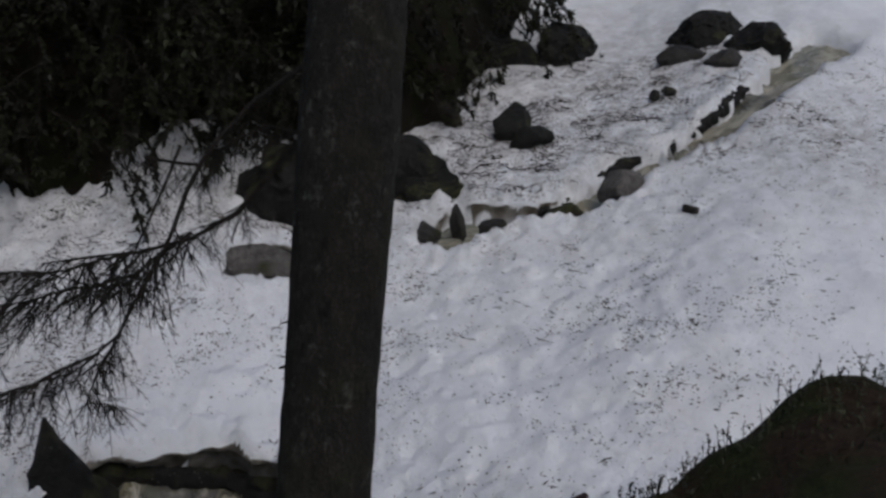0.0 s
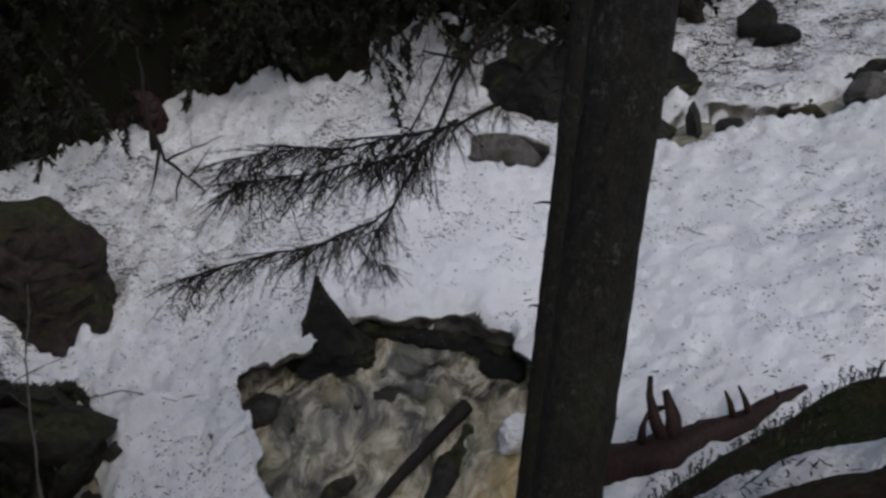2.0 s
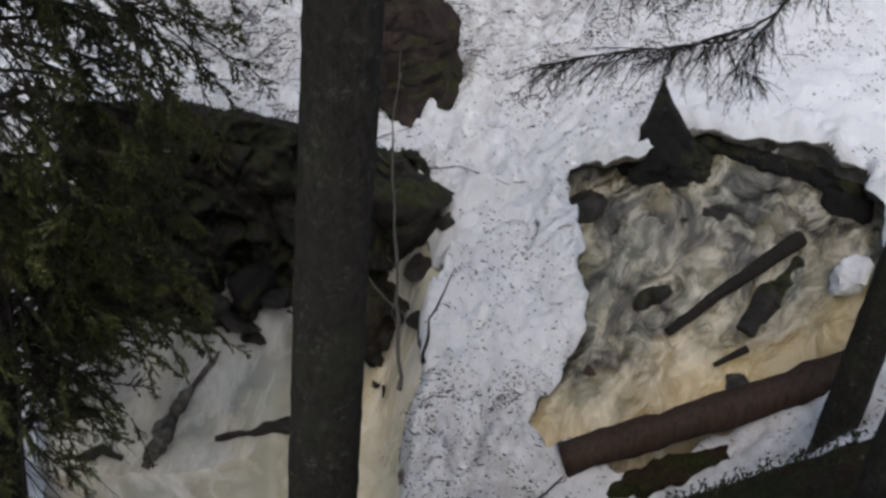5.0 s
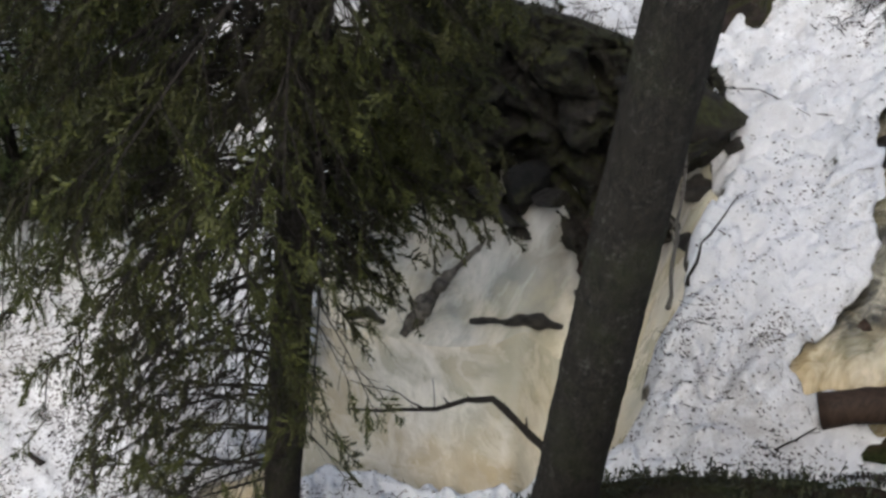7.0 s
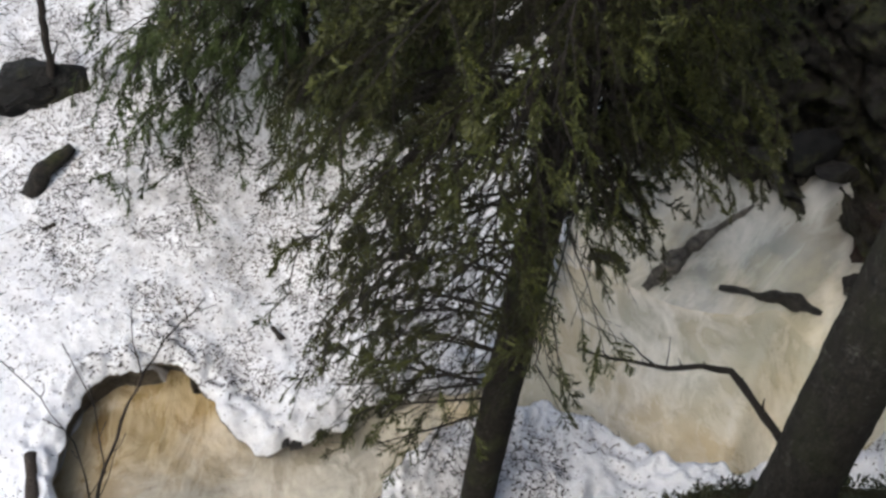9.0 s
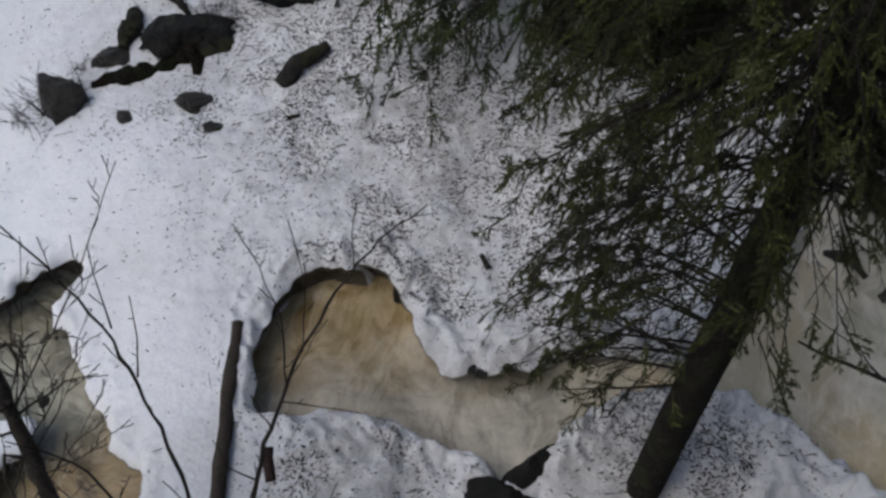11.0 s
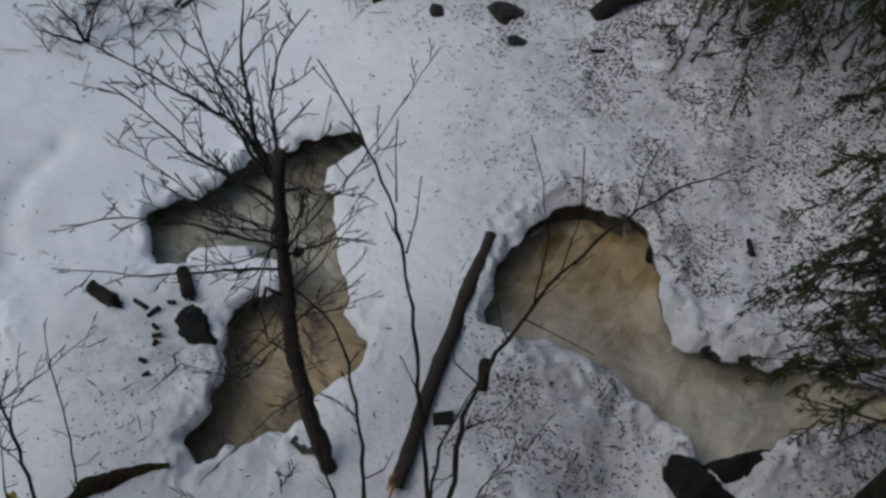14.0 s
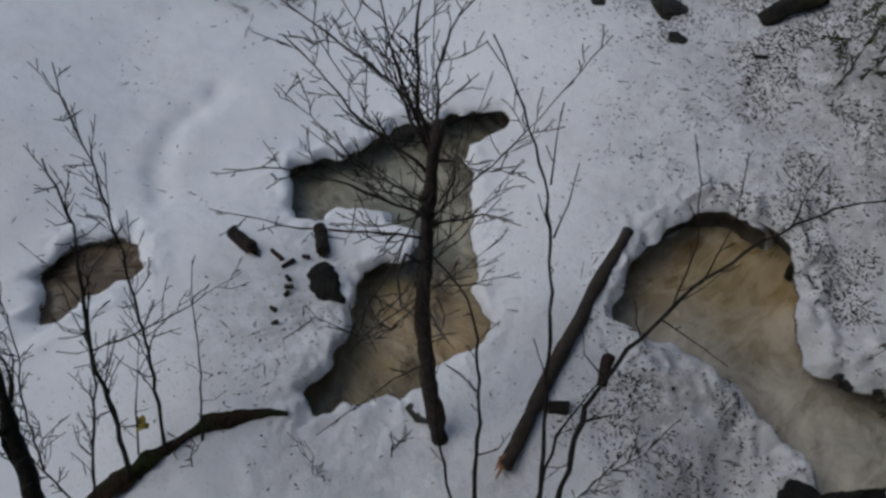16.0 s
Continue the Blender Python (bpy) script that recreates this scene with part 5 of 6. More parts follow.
def spray_template(seed, shoots, needle, spacing, width, leafy=True, reach=(0.2, 0.5)):
    """A spray of unit length along +x: a stem with side shoots, and needles round all of them."""
    rng = np.random.default_rng(seed)
    lines = [(np.zeros(3), np.array([1.0, 0, 0.0]), 1.0, 0.012)]
    for k in range(shoots):
        u = rng.uniform(0.12, 0.92)
        side = 1 if k % 2 else -1
        d = np.array([0.75, side * rng.uniform(0.4, 0.9), rng.uniform(-0.45, 0.15)])
        lines.append((np.array([u, 0, -0.12 * u * u]), d / np.linalg.norm(d), rng.uniform(*reach) * (1.1 - u), 0.007))
    wood_v, wood_f, leaf_v, leaf_f = [], [], [], []
    for start, d, length, r in lines:
        other = np.cross(d, [0.2, 0.1, 1.0])
        other /= np.linalg.norm(other)
        third = np.cross(d, other)
        bend = np.array([0, 0, -0.12 * length])
        pts = [start + d * length * u + bend * u * u for u in ((0, 0.5, 1) if r > 0.01 else (0, 1))]
        k0 = len(wood_v)
        for m, p in enumerate(pts if r > 0.01 or not leafy else ()):
            for a in (0, 2.09, 4.19):
                wood_v.append(p + (other * math.cos(a) + third * math.sin(a)) * r * (1 - 0.8 * m / (len(pts) - 1)))
        for m in range(len(pts) - 1 if r > 0.01 or not leafy else 0):
            for a in range(3):
                i, j = k0 + 3 * m + a, k0 + 3 * m + (a + 1) % 3
                wood_f.append((i, j, j + 3, i + 3))
        if leafy:
            for u in np.arange(0.06, 1.0, spacing / length):
                p = start + d * length * u + bend * u * u
                a = rng.uniform(0, 6.283)
                out = other * math.cos(a) + third * math.sin(a)
                tip = p + (out * 0.8 + d * 0.75) * needle * rng.uniform(0.7, 1.1)
                side = np.cross(out, d) * width
                k1 = len(leaf_v)
                leaf_v += [p - side, p + side, tip]
                leaf_f.append((k1, k1 + 1, k1 + 2))
    return (np.array(wood_v), np.array(wood_f)), (np.array(leaf_v).reshape(-1, 3), np.array(leaf_f).reshape(-1, 3))


class Sprays:
    """Many copies of the templates, gathered for one mesh of wood and one of needles."""

    def __init__(self, templates, rng):
        self.templates, self.rng = templates, rng
        self.wood, self.leaf = [], []

    def add(self, at, way, length, roll=None):
        way = np.asarray(way, float)
        way = way / np.linalg.norm(way)
        side = np.cross([0, 0, 1.0], way)
        if np.linalg.norm(side) < 1e-3:
            side = np.array([1.0, 0, 0])
        side /= np.linalg.norm(side)
        up = np.cross(way, side)
        a = self.rng.uniform(-0.5, 0.5) if roll is None else roll
        s2, u2 = side * math.cos(a) + up * math.sin(a), up * math.cos(a) - side * math.sin(a)
        m = np.stack([way, s2, u2]) * length
        wood, leaf = self.templates[self.rng.integers(len(self.templates))]
        self.wood.append((wood[0] @ m + at, wood[1]))
        self.leaf.append((leaf[0] @ m + at, leaf[1]))

    @staticmethod
    def joined(pieces):
        offs = np.cumsum([0] + [len(v) for v, _ in pieces[:-1]])
        return np.concatenate([v for v, _ in pieces]), np.concatenate([f + o for (_, f), o in zip(pieces, offs)])


def bough(sprays, bare, tree, start, out, length, rise, droop, rng, hang=0.5, spacing=0.05, spray=0.30, thick=0.013, material=TWIG, bald=0.3):
    """A limb from start along out, first rising, then drooping, with side limbs on both sides that are hung with sprays."""
    start, out = np.array(start, float), np.array(out, float)
    out[2] = 0
    out /= np.linalg.norm(out)
    side = np.array([-out[1], out[0], 0.0])
    down = np.array([0, 0, -1.0])
    sway = rng.uniform(-0.12, 0.12, 3)

    def place(u):
        return start + out * length * u - down * length * (rise * u - droop * u ** 2.2) + side * length * (sway[0] * math.sin(3.2 * u + 8 * sway[1]) + 0.6 * sway[2] * u * u)

    s = Soup()
    us = np.linspace(0, 1, 8)
    s.tube([place(u) for u in us], [thick * (1.0 - 0.8 * u) for u in us], 5)
    u, sign = rng.uniform(0.08, 0.2), 1
    while u < 1.02:
        p = place(u)
        along = place(u + 0.04) - place(u - 0.04)
        along /= np.linalg.norm(along)
        arm = length * (0.42 - 0.26 * u) * rng.uniform(0.5, 1.35)
        way = along * rng.uniform(0.45, 0.95) + side * sign * rng.uniform(0.35, 0.95) + down * rng.uniform(-0.05, 0.5)
        way /= np.linalg.norm(way)

        def arm_place(w):
            return p + way * arm * w + down * arm * 0.45 * w * w

        s.tube([arm_place(0), arm_place(0.5), arm_place(1.0)], [thick * 0.36, thick * 0.28, thick * 0.15], 3)
        w = rng.uniform(0.05, 0.25)
        while w < 1.05:
            leafy = rng.random() > bald * (1.9 - 1.7 * u) * (1.2 - 0.4 * w)
            size = spray * rng.uniform(0.45, 1.2) * (0.8 if u > 0.85 else 1.0)
            lean = way * rng.uniform(0.2, 1.0) + side * rng.uniform(-0.5, 0.5) + out * rng.uniform(-0.2, 0.4) + down * hang * rng.uniform(0.4, 1.5)
            (sprays if leafy else bare).add(arm_place(min(w, 1.0)), lean, size, rng.uniform(-1.5, 1.5))
            w += spacing / arm * rng.uniform(0.5, 1.6)
        sign = -sign
        u += 1.5 * spacing / length * rng.uniform(0.6, 1.5)
    s.make("branch", material, tree)


GREEN_SPRAYS = [spray_template(100 + k, 8, 0.10, 0.018, 0.021, reach=(0.35, 0.70)) for k in range(8)]
COARSE_SPRAYS = [spray_template(200 + k, 5, 0.16, 0.036, 0.045) for k in range(6)]
THIN_SPRAYS = [spray_template(400 + k, 5, 0.05, 0.02, 0.01, leafy=False) for k in range(6)]
BARE_SPRAYS = [spray_template(300 + k, 13, 0.05, 0.02, 0.01, leafy=False) for k in range(6)]


def spruce(name, foot, top, r_foot, r_top, label, seed, boughs, templates, needles, bark=BARK_MOSSY, group=""):
    """A spruce with limbs: boughs are (height, bearing, length, rise, droop, hang, spacing, spray, share of bare twigs)."""
    tree = thing(name, (0, 0, 0), label, "tree", group)
    trunk_mesh("trunk", foot, top, r_foot, r_top, bark, tree, seed, 24, 60)
    rng = np.random.default_rng(seed)
    sprays, bare = Sprays(templates, rng), Sprays(THIN_SPRAYS, rng)
    f, t = np.array(foot, float), np.array(top, float)
    for z, b, length, rise, droop, hang, spacing, spray, bald in boughs:
        a = radians(b)
        bough(sprays, bare, tree, f + (t - f) * ((z - f[2]) / (t[2] - f[2])), (-math.sin(a), math.cos(a), 0), length, rise, droop, rng, hang, spacing, spray, bald=bald)
    tagged(arrays_object("spray_wood", *Sprays.joined(sprays.wood + bare.wood), TWIG, tree), kind="stuff")
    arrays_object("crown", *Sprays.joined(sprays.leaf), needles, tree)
    return tree


def ring_of_boughs(seed, low, high, count, length_low, length_high, rise=0.05, droop=0.45, hang=0.7, spacing=0.05, spray=0.3, bearings=None, bald=0.3):
    rng = random.Random(seed)
    out = []
    for k in range(count):
        u = (k + rng.random()) / count
        b = rng.uniform(*bearings) if bearings else (k * 137.5 + rng.uniform(-20, 20)) % 360
        out.append((low + (high - low) * u, b, (length_low + (length_high - length_low) * u) * rng.uniform(0.75, 1.25), rise * rng.uniform(0.3, 1.7), droop * rng.uniform(0.6, 1.4), hang * rng.uniform(0.8, 1.2), spacing, spray, bald))
    return out


# The big spruce that rises from the snow between the two pools.
spruce("spruce_tree", *T4, 0.130, 0.095, "green mossy spruce with long hanging boughs", 4,
       ring_of_boughs(1, 3.9, 6.0, 38, 1.2, 1.45, 0.1, 0.5, 0.25, 0.064, 0.24, bearings=(20, 190), bald=0.55)
       + ring_of_boughs(2, 3.9, 5.2, 20, 0.35, 0.60, 0.1, 0.45, 0.3, 0.060, 0.24, bearings=(-170, 20))
       + ring_of_boughs(13, 3.5, 4.5, 14, 0.55, 0.85, 0.1, 0.40, 0.3, 0.060, 0.24, bearings=(-75, 0), bald=0.2)
       + ring_of_boughs(12, 5.2, 6.3, 20, 0.9, 1.1, 0.1, 0.40, 0.3, 0.080, 0.28, bearings=(-170, 20))
       + ring_of_boughs(3, 3.3, 4.3, 11, 1.15, 1.5, 0.0, 0.62, 0.25, 0.074, 0.23, bearings=(45, 140), bald=0.8)
       + ring_of_boughs(8, 1.9, 3.1, 15, 1.05, 1.45, 0.0, 0.38, 0.3, 0.076, 0.23, bearings=(50, 125), bald=0.68)
       + ring_of_boughs(14, 4.2, 5.1, 14, 0.80, 1.05, 0.1, 0.40, 0.3, 0.066, 0.24, bearings=(-110, -20), bald=0.2)
       + ring_of_boughs(5, 3.6, 4.3, 2, 0.4, 0.6, 0.0, 0.6, 0.5, 0.07, 0.24, bearings=(-120, -20))
       + ring_of_boughs(7, 4.8, 6.4, 20, 1.5, 1.7, 0.1, 0.5, 0.3, 0.078, 0.28, bearings=(20, 120))
       # Unseen boughs above the view, added to shade the pool and snow below.
       + ring_of_boughs(9, 6.6, 8.3, 44, 1.7, 1.2, 0.1, 0.2, 0.3, 0.10, 0.34, bearings=(10, 230), bald=0.05)
       + ring_of_boughs(6, 2.7, 3.6, 4, 0.35, 0.5, 0.0, 0.6, 0.5, 0.06, 0.22, bearings=(140, 230)),
       GREEN_SPRAYS, NEEDLES)
# A young spruce behind the boulder on the far slope.
YOUNG = (-3.85, 7.23, 2.17)
spruce("young_spruce", (YOUNG[0], YOUNG[1], YOUNG[2] - 0.2), (YOUNG[0] - 0.1, YOUNG[1] - 0.1, YOUNG[2] + 4.5), 0.06, 0.02, "young spruce with fresh green boughs over a boulder", 5,
       ring_of_boughs(4, YOUNG[2] + 0.45, YOUNG[2] + 2.2, 72, 1.75, 1.25, 0.15, 0.5, 0.35, 0.098, 0.32), GREEN_SPRAYS, NEEDLES_FRESH)
# Spruces on the bank across the stream, with deep shade in their needle colour.
for k, (b, r, h) in enumerate(((-8, 12.6, 7.0), (-15, 12.3, 7.0), (-21, 12.9, 7.0), (-27, 12.6, 7.0), (-33, 12.4, 7.0), (-39, 13.0, 7.0), (-45, 14.2, 7.5), (-51, 16.8, 7.5), (-30, 15.0, 8.0), (-38, 15.6, 8.0))):
    x, y = -r * math.sin(radians(b)), r * math.cos(radians(b))
    z = float(base_height(x, y))
    # The second, higher ring is out of view, added to block sky light.
    spruce("spruce_tree", (x, y, z), (x, y, z + h), 0.14, 0.04, "dense spruce on the bank across the stream, needles coloured dark for shade", 10 + k,
           ring_of_boughs(20 + k, z + 0.3, z + 4.0, 42, 2.0, 1.3, 0.1, 0.42, 0.6, 0.20, 0.60, bald=0.1) + ring_of_boughs(40 + k, z + 4.0, z + 6.8, 16, 1.7, 0.9, 0.1, 0.4, 0.6, 0.30, 0.75, bald=0.1), COARSE_SPRAYS, NEEDLES_SHADED, group="dark spruces across the stream")


# ---------------------------------------------------------------- a dead bough with fine bare twigs, growing from the slender spruce
def dead_limb(tree, rng, sprays, points, r, every, size, hang=0.5):
    s = Soup()
    pts = [Vector(p) for p in points]
    fine = []
    for a, b in zip(pts, pts[1:]):
        fine += [a.lerp(b, u) + Vector((rng.uniform(-1, 1), rng.uniform(-1, 1), rng.uniform(-1, 1))) * 0.012 for u in (0, 0.33, 0.66)]
    fine.append(pts[-1])
    n = len(fine) - 1
    s.tube(fine, [r * (1 - 0.8 * k / n) for k in range(n + 1)], 6)
    s.make("branch", TWIG, tree)
    run = 0.0
    for a, b in zip(fine, fine[1:]):
        run += (b - a).length
        while run > every:
            run -= every
            way = (b - a).normalized() * rng.uniform(0.4, 1.0) + Vector((rng.uniform(-1, 1), rng.uniform(-1, 1), rng.uniform(-0.6, 0.5))) * 1.0 + Vector((0, 0, -hang * rng.uniform(0.2, 1.2)))
            sprays.add(np.array(a.lerp(b, rng.random())), np.array(way), size * rng.uniform(0.6, 1.3))


dead_bough = thing("dead_spruce_bough", (0, 0, 0), "dead grey drooping spruce bough with fine bare twigs", "branch")
rng_d = np.random.default_rng(77)
bare = Sprays(BARE_SPRAYS, rng_d)
DEAD_LIMBS = [
        ([(4.2, 3.88, 7.25), (4.55, 3.87, 6.87), (4.32, 4.14, 6.69), (4.06, 4.43, 6.23), (3.88, 4.59, 6.09), (3.62, 4.81, 5.99), (3.28, 5.06, 5.94)], 0.024, 0.030, 0.16),
        ([(3.89, 4.59, 6.11), (3.66, 4.76, 5.89), (3.38, 4.97, 5.80), (3.09, 5.16, 5.73), (2.74, 5.36, 5.65)], 0.012, 0.013, 0.20),
        ([(3.74, 4.74, 6.03), (3.37, 4.94, 5.92), (3.03, 5.17, 5.89), (2.71, 5.35, 5.82)], 0.010, 0.014, 0.19),
        ([(4.2, 3.88, 7.1), (4.13, 4.38, 6.84), (3.93, 4.56, 6.49), (3.74, 4.62, 6.05), (3.51, 4.71, 5.59), (3.30, 4.82, 5.38), (3.04, 5.00, 5.30)], 0.020, 0.06, 0.14)]
DEAD_LIMBS += [
        ([(3.43, 4.76, 5.48), (3.15, 4.90, 5.35), (2.89, 5.06, 5.27), (2.62, 5.21, 5.20), (2.39, 5.26, 5.12)], 0.010, 0.014, 0.18),
        ([(3.53, 4.73, 5.58), (3.42, 4.76, 5.38), (3.34, 4.75, 5.24), (3.48, 4.66, 5.21)], 0.009, 0.014, 0.14),
        ([(3.85, 4.63, 6.59), (3.76, 4.66, 6.35), (3.56, 4.73, 5.90), (3.49, 4.70, 5.52)], 0.010, 0.05, 0.12),
        ([(3.93, 4.56, 6.49), (3.71, 4.72, 6.52), (3.69, 4.71, 6.38)], 0.012, 0.05, 0.12),
        ([(4.30, 4.16, 6.67), (4.18, 4.33, 6.71), (4.05, 4.49, 6.60), (3.88, 4.60, 6.45)], 0.010, 0.03, 0.14)]
for pts, r, every, size in DEAD_LIMBS:
    dead_limb(dead_bough, random.Random(len(pts)), bare, pts, r, every * 0.75, size * 1.8, 0.75)
tagged(arrays_object("spray_wood", *Sprays.joined(bare.wood), TWIG, dead_bough), kind="stuff")


# Dead brush and roots hanging over the rock wall.
brush = thing("dead_brush", (0, 0, 0), "tangle of dead brown twigs hanging over the mossy rock wall", "twigs")
hung = Sprays(BARE_SPRAYS, np.random.default_rng(78))
rng_b = random.Random(79)
for _ in range(300):
    b = radians(rng_b.uniform(-14, 16))
    u = rng_b.random() ** 0.7
    r = 7.45 + 0.65 * u + rng_b.uniform(-0.12, 0.05)
    hung.add(np.array([-r * math.sin(b), r * math.cos(b), 2.3 + 1.5 * u]), np.array([rng_b.uniform(-0.7, 0.7), rng_b.uniform(-0.9, 0.1), rng_b.uniform(-1.2, 0.3)]), rng_b.uniform(0.15, 0.5))
tagged(arrays_object("spray_wood", *Sprays.joined(hung.wood), TWIG, brush), kind="stuff")


# Bare brush standing in the snow.
def bush(place, wide, count, size, seed, label):
    ob = thing("bare_bush", place, label, "bush")
    rng = np.random.default_rng(seed)
    sprays = Sprays(BARE_SPRAYS, rng)
    for _ in range(count):
        x, y = rng.normal(0, wide, 2)
        z = ground_z(place[0] + x, place[1] + y) - place[2]
        sprays.add(np.array([x, y, z]), np.array([rng.uniform(-0.8, 0.8), rng.uniform(-0.8, 0.8), rng.uniform(0.1, 1.0)]), size * rng.uniform(0.5, 1.3))
    tagged(arrays_object("spray_wood", *Sprays.joined(sprays.wood), TWIG, ob), kind="stuff")


for n, (p, wide, count, size) in enumerate((
        ((0.89, 10.60, 4.59), 0.35, 60, 0.45), ((0.73, 9.24, 3.95), 0.28, 50, 0.4), ((-7.53, 4.07, 0.96), 0.22, 60, 0.35), ((-8.96, 2.55, 0.54), 0.25, 45, 0.4),
        ((-8.82, 1.53, 0.47), 0.3, 70, 0.4), ((-6.81, 5.57, 1.56), 0.25, 45, 0.35), ((-6.37, 6.32, 1.86), 0.35, 50, 0.3), ((11.47, 10.00, 6.89), 0.35, 60, 0.5), ((10.27, 9.50, 6.43), 0.3, 40, 0.4))):
    bush(p, wide, count, size, 500 + n, "low tangle of bare dark twigs in the snow")


# ---------------------------------------------------------------- bare saplings and twigs
def branching(s, rng, points, r, depth, twig_every=0.16, twig_len=0.5, up=0.35, taper=0.75):
    """A crooked stem through the points, with thinner and thinner shoots."""
    pts = [Vector(p) for p in points]
    fine = []
    for a, b in zip(pts, pts[1:]):
        steps = max(2, int((b - a).length / 0.09))
        fine += [a.lerp(b, k / steps) + Vector((rng.uniform(-1, 1), rng.uniform(-1, 1), rng.uniform(-1, 1))) * min(0.010, r) for k in range(steps)]
    fine.append(pts[-1])
    n = len(fine) - 1
    s.tube(fine, [max(r * (1 - taper * k / n) * (1 + 0.45 * noise.noise(fine[k] * 17 + Vector((r * 900, 0, 0)))), 0.0030) for k in range(n + 1)], 12 if r > 0.04 else 6 if r > 0.01 else 4)
    if depth == 0:
        return
    run, total = 0.0, sum((b - a).length for a, b in zip(fine, fine[1:]))
    done = 0.0
    for a, b in zip(fine, fine[1:]):
        d = (b - a).length
        run, done = run + d, done + d
        if run > twig_every and done > 0.18 * total:
            run = rng.uniform(0, 0.4) * twig_every
            way = ((b - a).normalized() * 0.8 + Vector((rng.uniform(-1, 1), rng.uniform(-1, 1), rng.uniform(-0.5, 0.6) + up * 0.5)) * 0.9).normalized()
            length = twig_len * rng.uniform(0.4, 1.1) * (1.15 - 0.6 * done / total)
            mid = a + way * length * 0.5 + Vector((rng.uniform(-1, 1), rng.uniform(-1, 1), rng.uniform(-1, 1))) * 0.08 * length
            end = a + way * length + Vector((rng.uniform(-1, 1), rng.uniform(-1, 1), up + rng.uniform(-0.6, 0.6))) * 0.18 * length
            branching(s, rng, [a, mid, end], max(r * 0.42 * (1 - 0.5 * done / total), 0.0032), depth - 1, twig_every * 0.7, length * 0.55, up)


def sapling(name, label, stems, seed, material=BARK_THIN, category="sapling"):
    """stems: (points, radius, depth, twig_every, twig_len)"""
    ob = thing(name, tuple(stems[0][0][0]), label, category)
    base = Vector(stems[0][0][0])
    rng = random.Random(seed)
    for k, (points, r, depth, every, length) in enumerate(stems):
        s = Soup()
        branching(s, rng, [Vector(p) - base for p in points], r, depth, every, length, taper=0.4 if depth == 0 and r > 0.04 else 0.75)
        s.make("stem" if k == 0 else "branch", material, ob)
    return ob


ALDER = [
    ([(-3.26, 1.32, 0.42), (-3.51, 1.29, 0.96), (-3.70, 1.28, 1.50), (-3.83, 1.32, 2.12), (-3.88, 1.34, 2.65), (-3.90, 1.37, 2.90)], 0.060, 0, 1, 1),
    ([(-3.89, 1.33, 2.66), (-4.03, 1.29, 2.92), (-4.06, 1.27, 3.26), (-4.12, 1.29, 3.50), (-4.18, 1.35, 3.79)], 0.017, 2, 0.105, 0.55),
    ([(-3.93, 1.33, 2.69), (-4.10, 1.24, 2.97), (-4.16, 1.15, 3.32), (-4.27, 1.10, 3.60)], 0.013, 2, 0.105, 0.5),
    ([(-3.91, 1.32, 2.67), (-4.12, 1.18, 3.04), (-4.24, 0.90, 3.30), (-4.31, 0.57, 3.61)], 0.012, 2, 0.105, 0.5)]
ALDER += [
    ([(-3.94, 1.37, 2.72), (-4.04, 1.39, 3.13), (-4.03, 1.47, 3.49), (-3.98, 1.61, 3.70)], 0.011, 2, 0.105, 0.5),
    ([(-3.91, 1.32, 2.53), (-4.15, 1.00, 2.78), (-4.27, 0.78, 3.13), (-4.34, 0.62, 3.33)], 0.012, 2, 0.105, 0.45),
    ([(-3.85, 1.31, 2.20), (-4.06, 0.91, 2.37), (-4.17, 0.54, 2.52), (-4.18, 0.20, 2.61)], 0.011, 2, 0.105, 0.4),
    ([(-3.82, 1.30, 2.04), (-3.87, 0.85, 2.19), (-3.94, 0.46, 2.30), (-4.05, 0.08, 2.46)], 0.011, 2, 0.105, 0.4)]
ALDER += [
    ([(-3.83, 1.34, 2.12), (-3.67, 1.59, 2.31), (-3.51, 1.72, 2.38)], 0.010, 2, 0.105, 0.35),
    ([(-3.86, 1.35, 2.64), (-3.83, 1.44, 2.65), (-3.76, 1.44, 2.59), (-3.74, 1.38, 2.47), (-3.75, 1.34, 2.40)], 0.012, 0, 1, 1),
    ([(-3.75, 1.28, 1.85), (-3.81, 1.18, 1.92), (-3.75, 1.12, 1.80), (-3.61, 1.10, 1.69), (-3.53, 1.21, 1.54)], 0.013, 0, 1, 1),
    ([(-3.73, 1.29, 1.58), (-3.59, 0.83, 1.48), (-3.73, 0.58, 1.64), (-3.62, 0.34, 1.65)], 0.007, 2, 0.10, 0.35)]
ALDER += [
    ([(-3.86, 1.32, 2.35), (-3.53, 0.94, 2.09), (-3.31, 0.60, 1.85)], 0.007, 2, 0.10, 0.35),
    ([(-3.52, 1.31, 1.08), (-3.42, 1.01, 1.18), (-3.19, 0.41, 1.17)], 0.006, 2, 0.10, 0.35)]
rng_a = random.Random(33)
ALDER_STEM = [Vector(p) for p in ALDER[0][0]]
for k in range(22):
    a = ALDER_STEM[2].lerp(ALDER_STEM[5], rng_a.uniform(0.0, 1.0))
    az, length = rng_a.uniform(0, 6.283), rng_a.uniform(0.5, 1.1)
    d = Vector((math.cos(az), math.sin(az), rng_a.uniform(0.2, 0.9)))
    ALDER.append(([a, a + d * length * 0.5, a + d * length + Vector((0, 0, 0.2 * length))], 0.006, 2, 0.12, 0.4))
sapling("alder_tree", "small bare grey alder with a broken top in the snow", ALDER, 1, BARK_BIRCH, "tree")
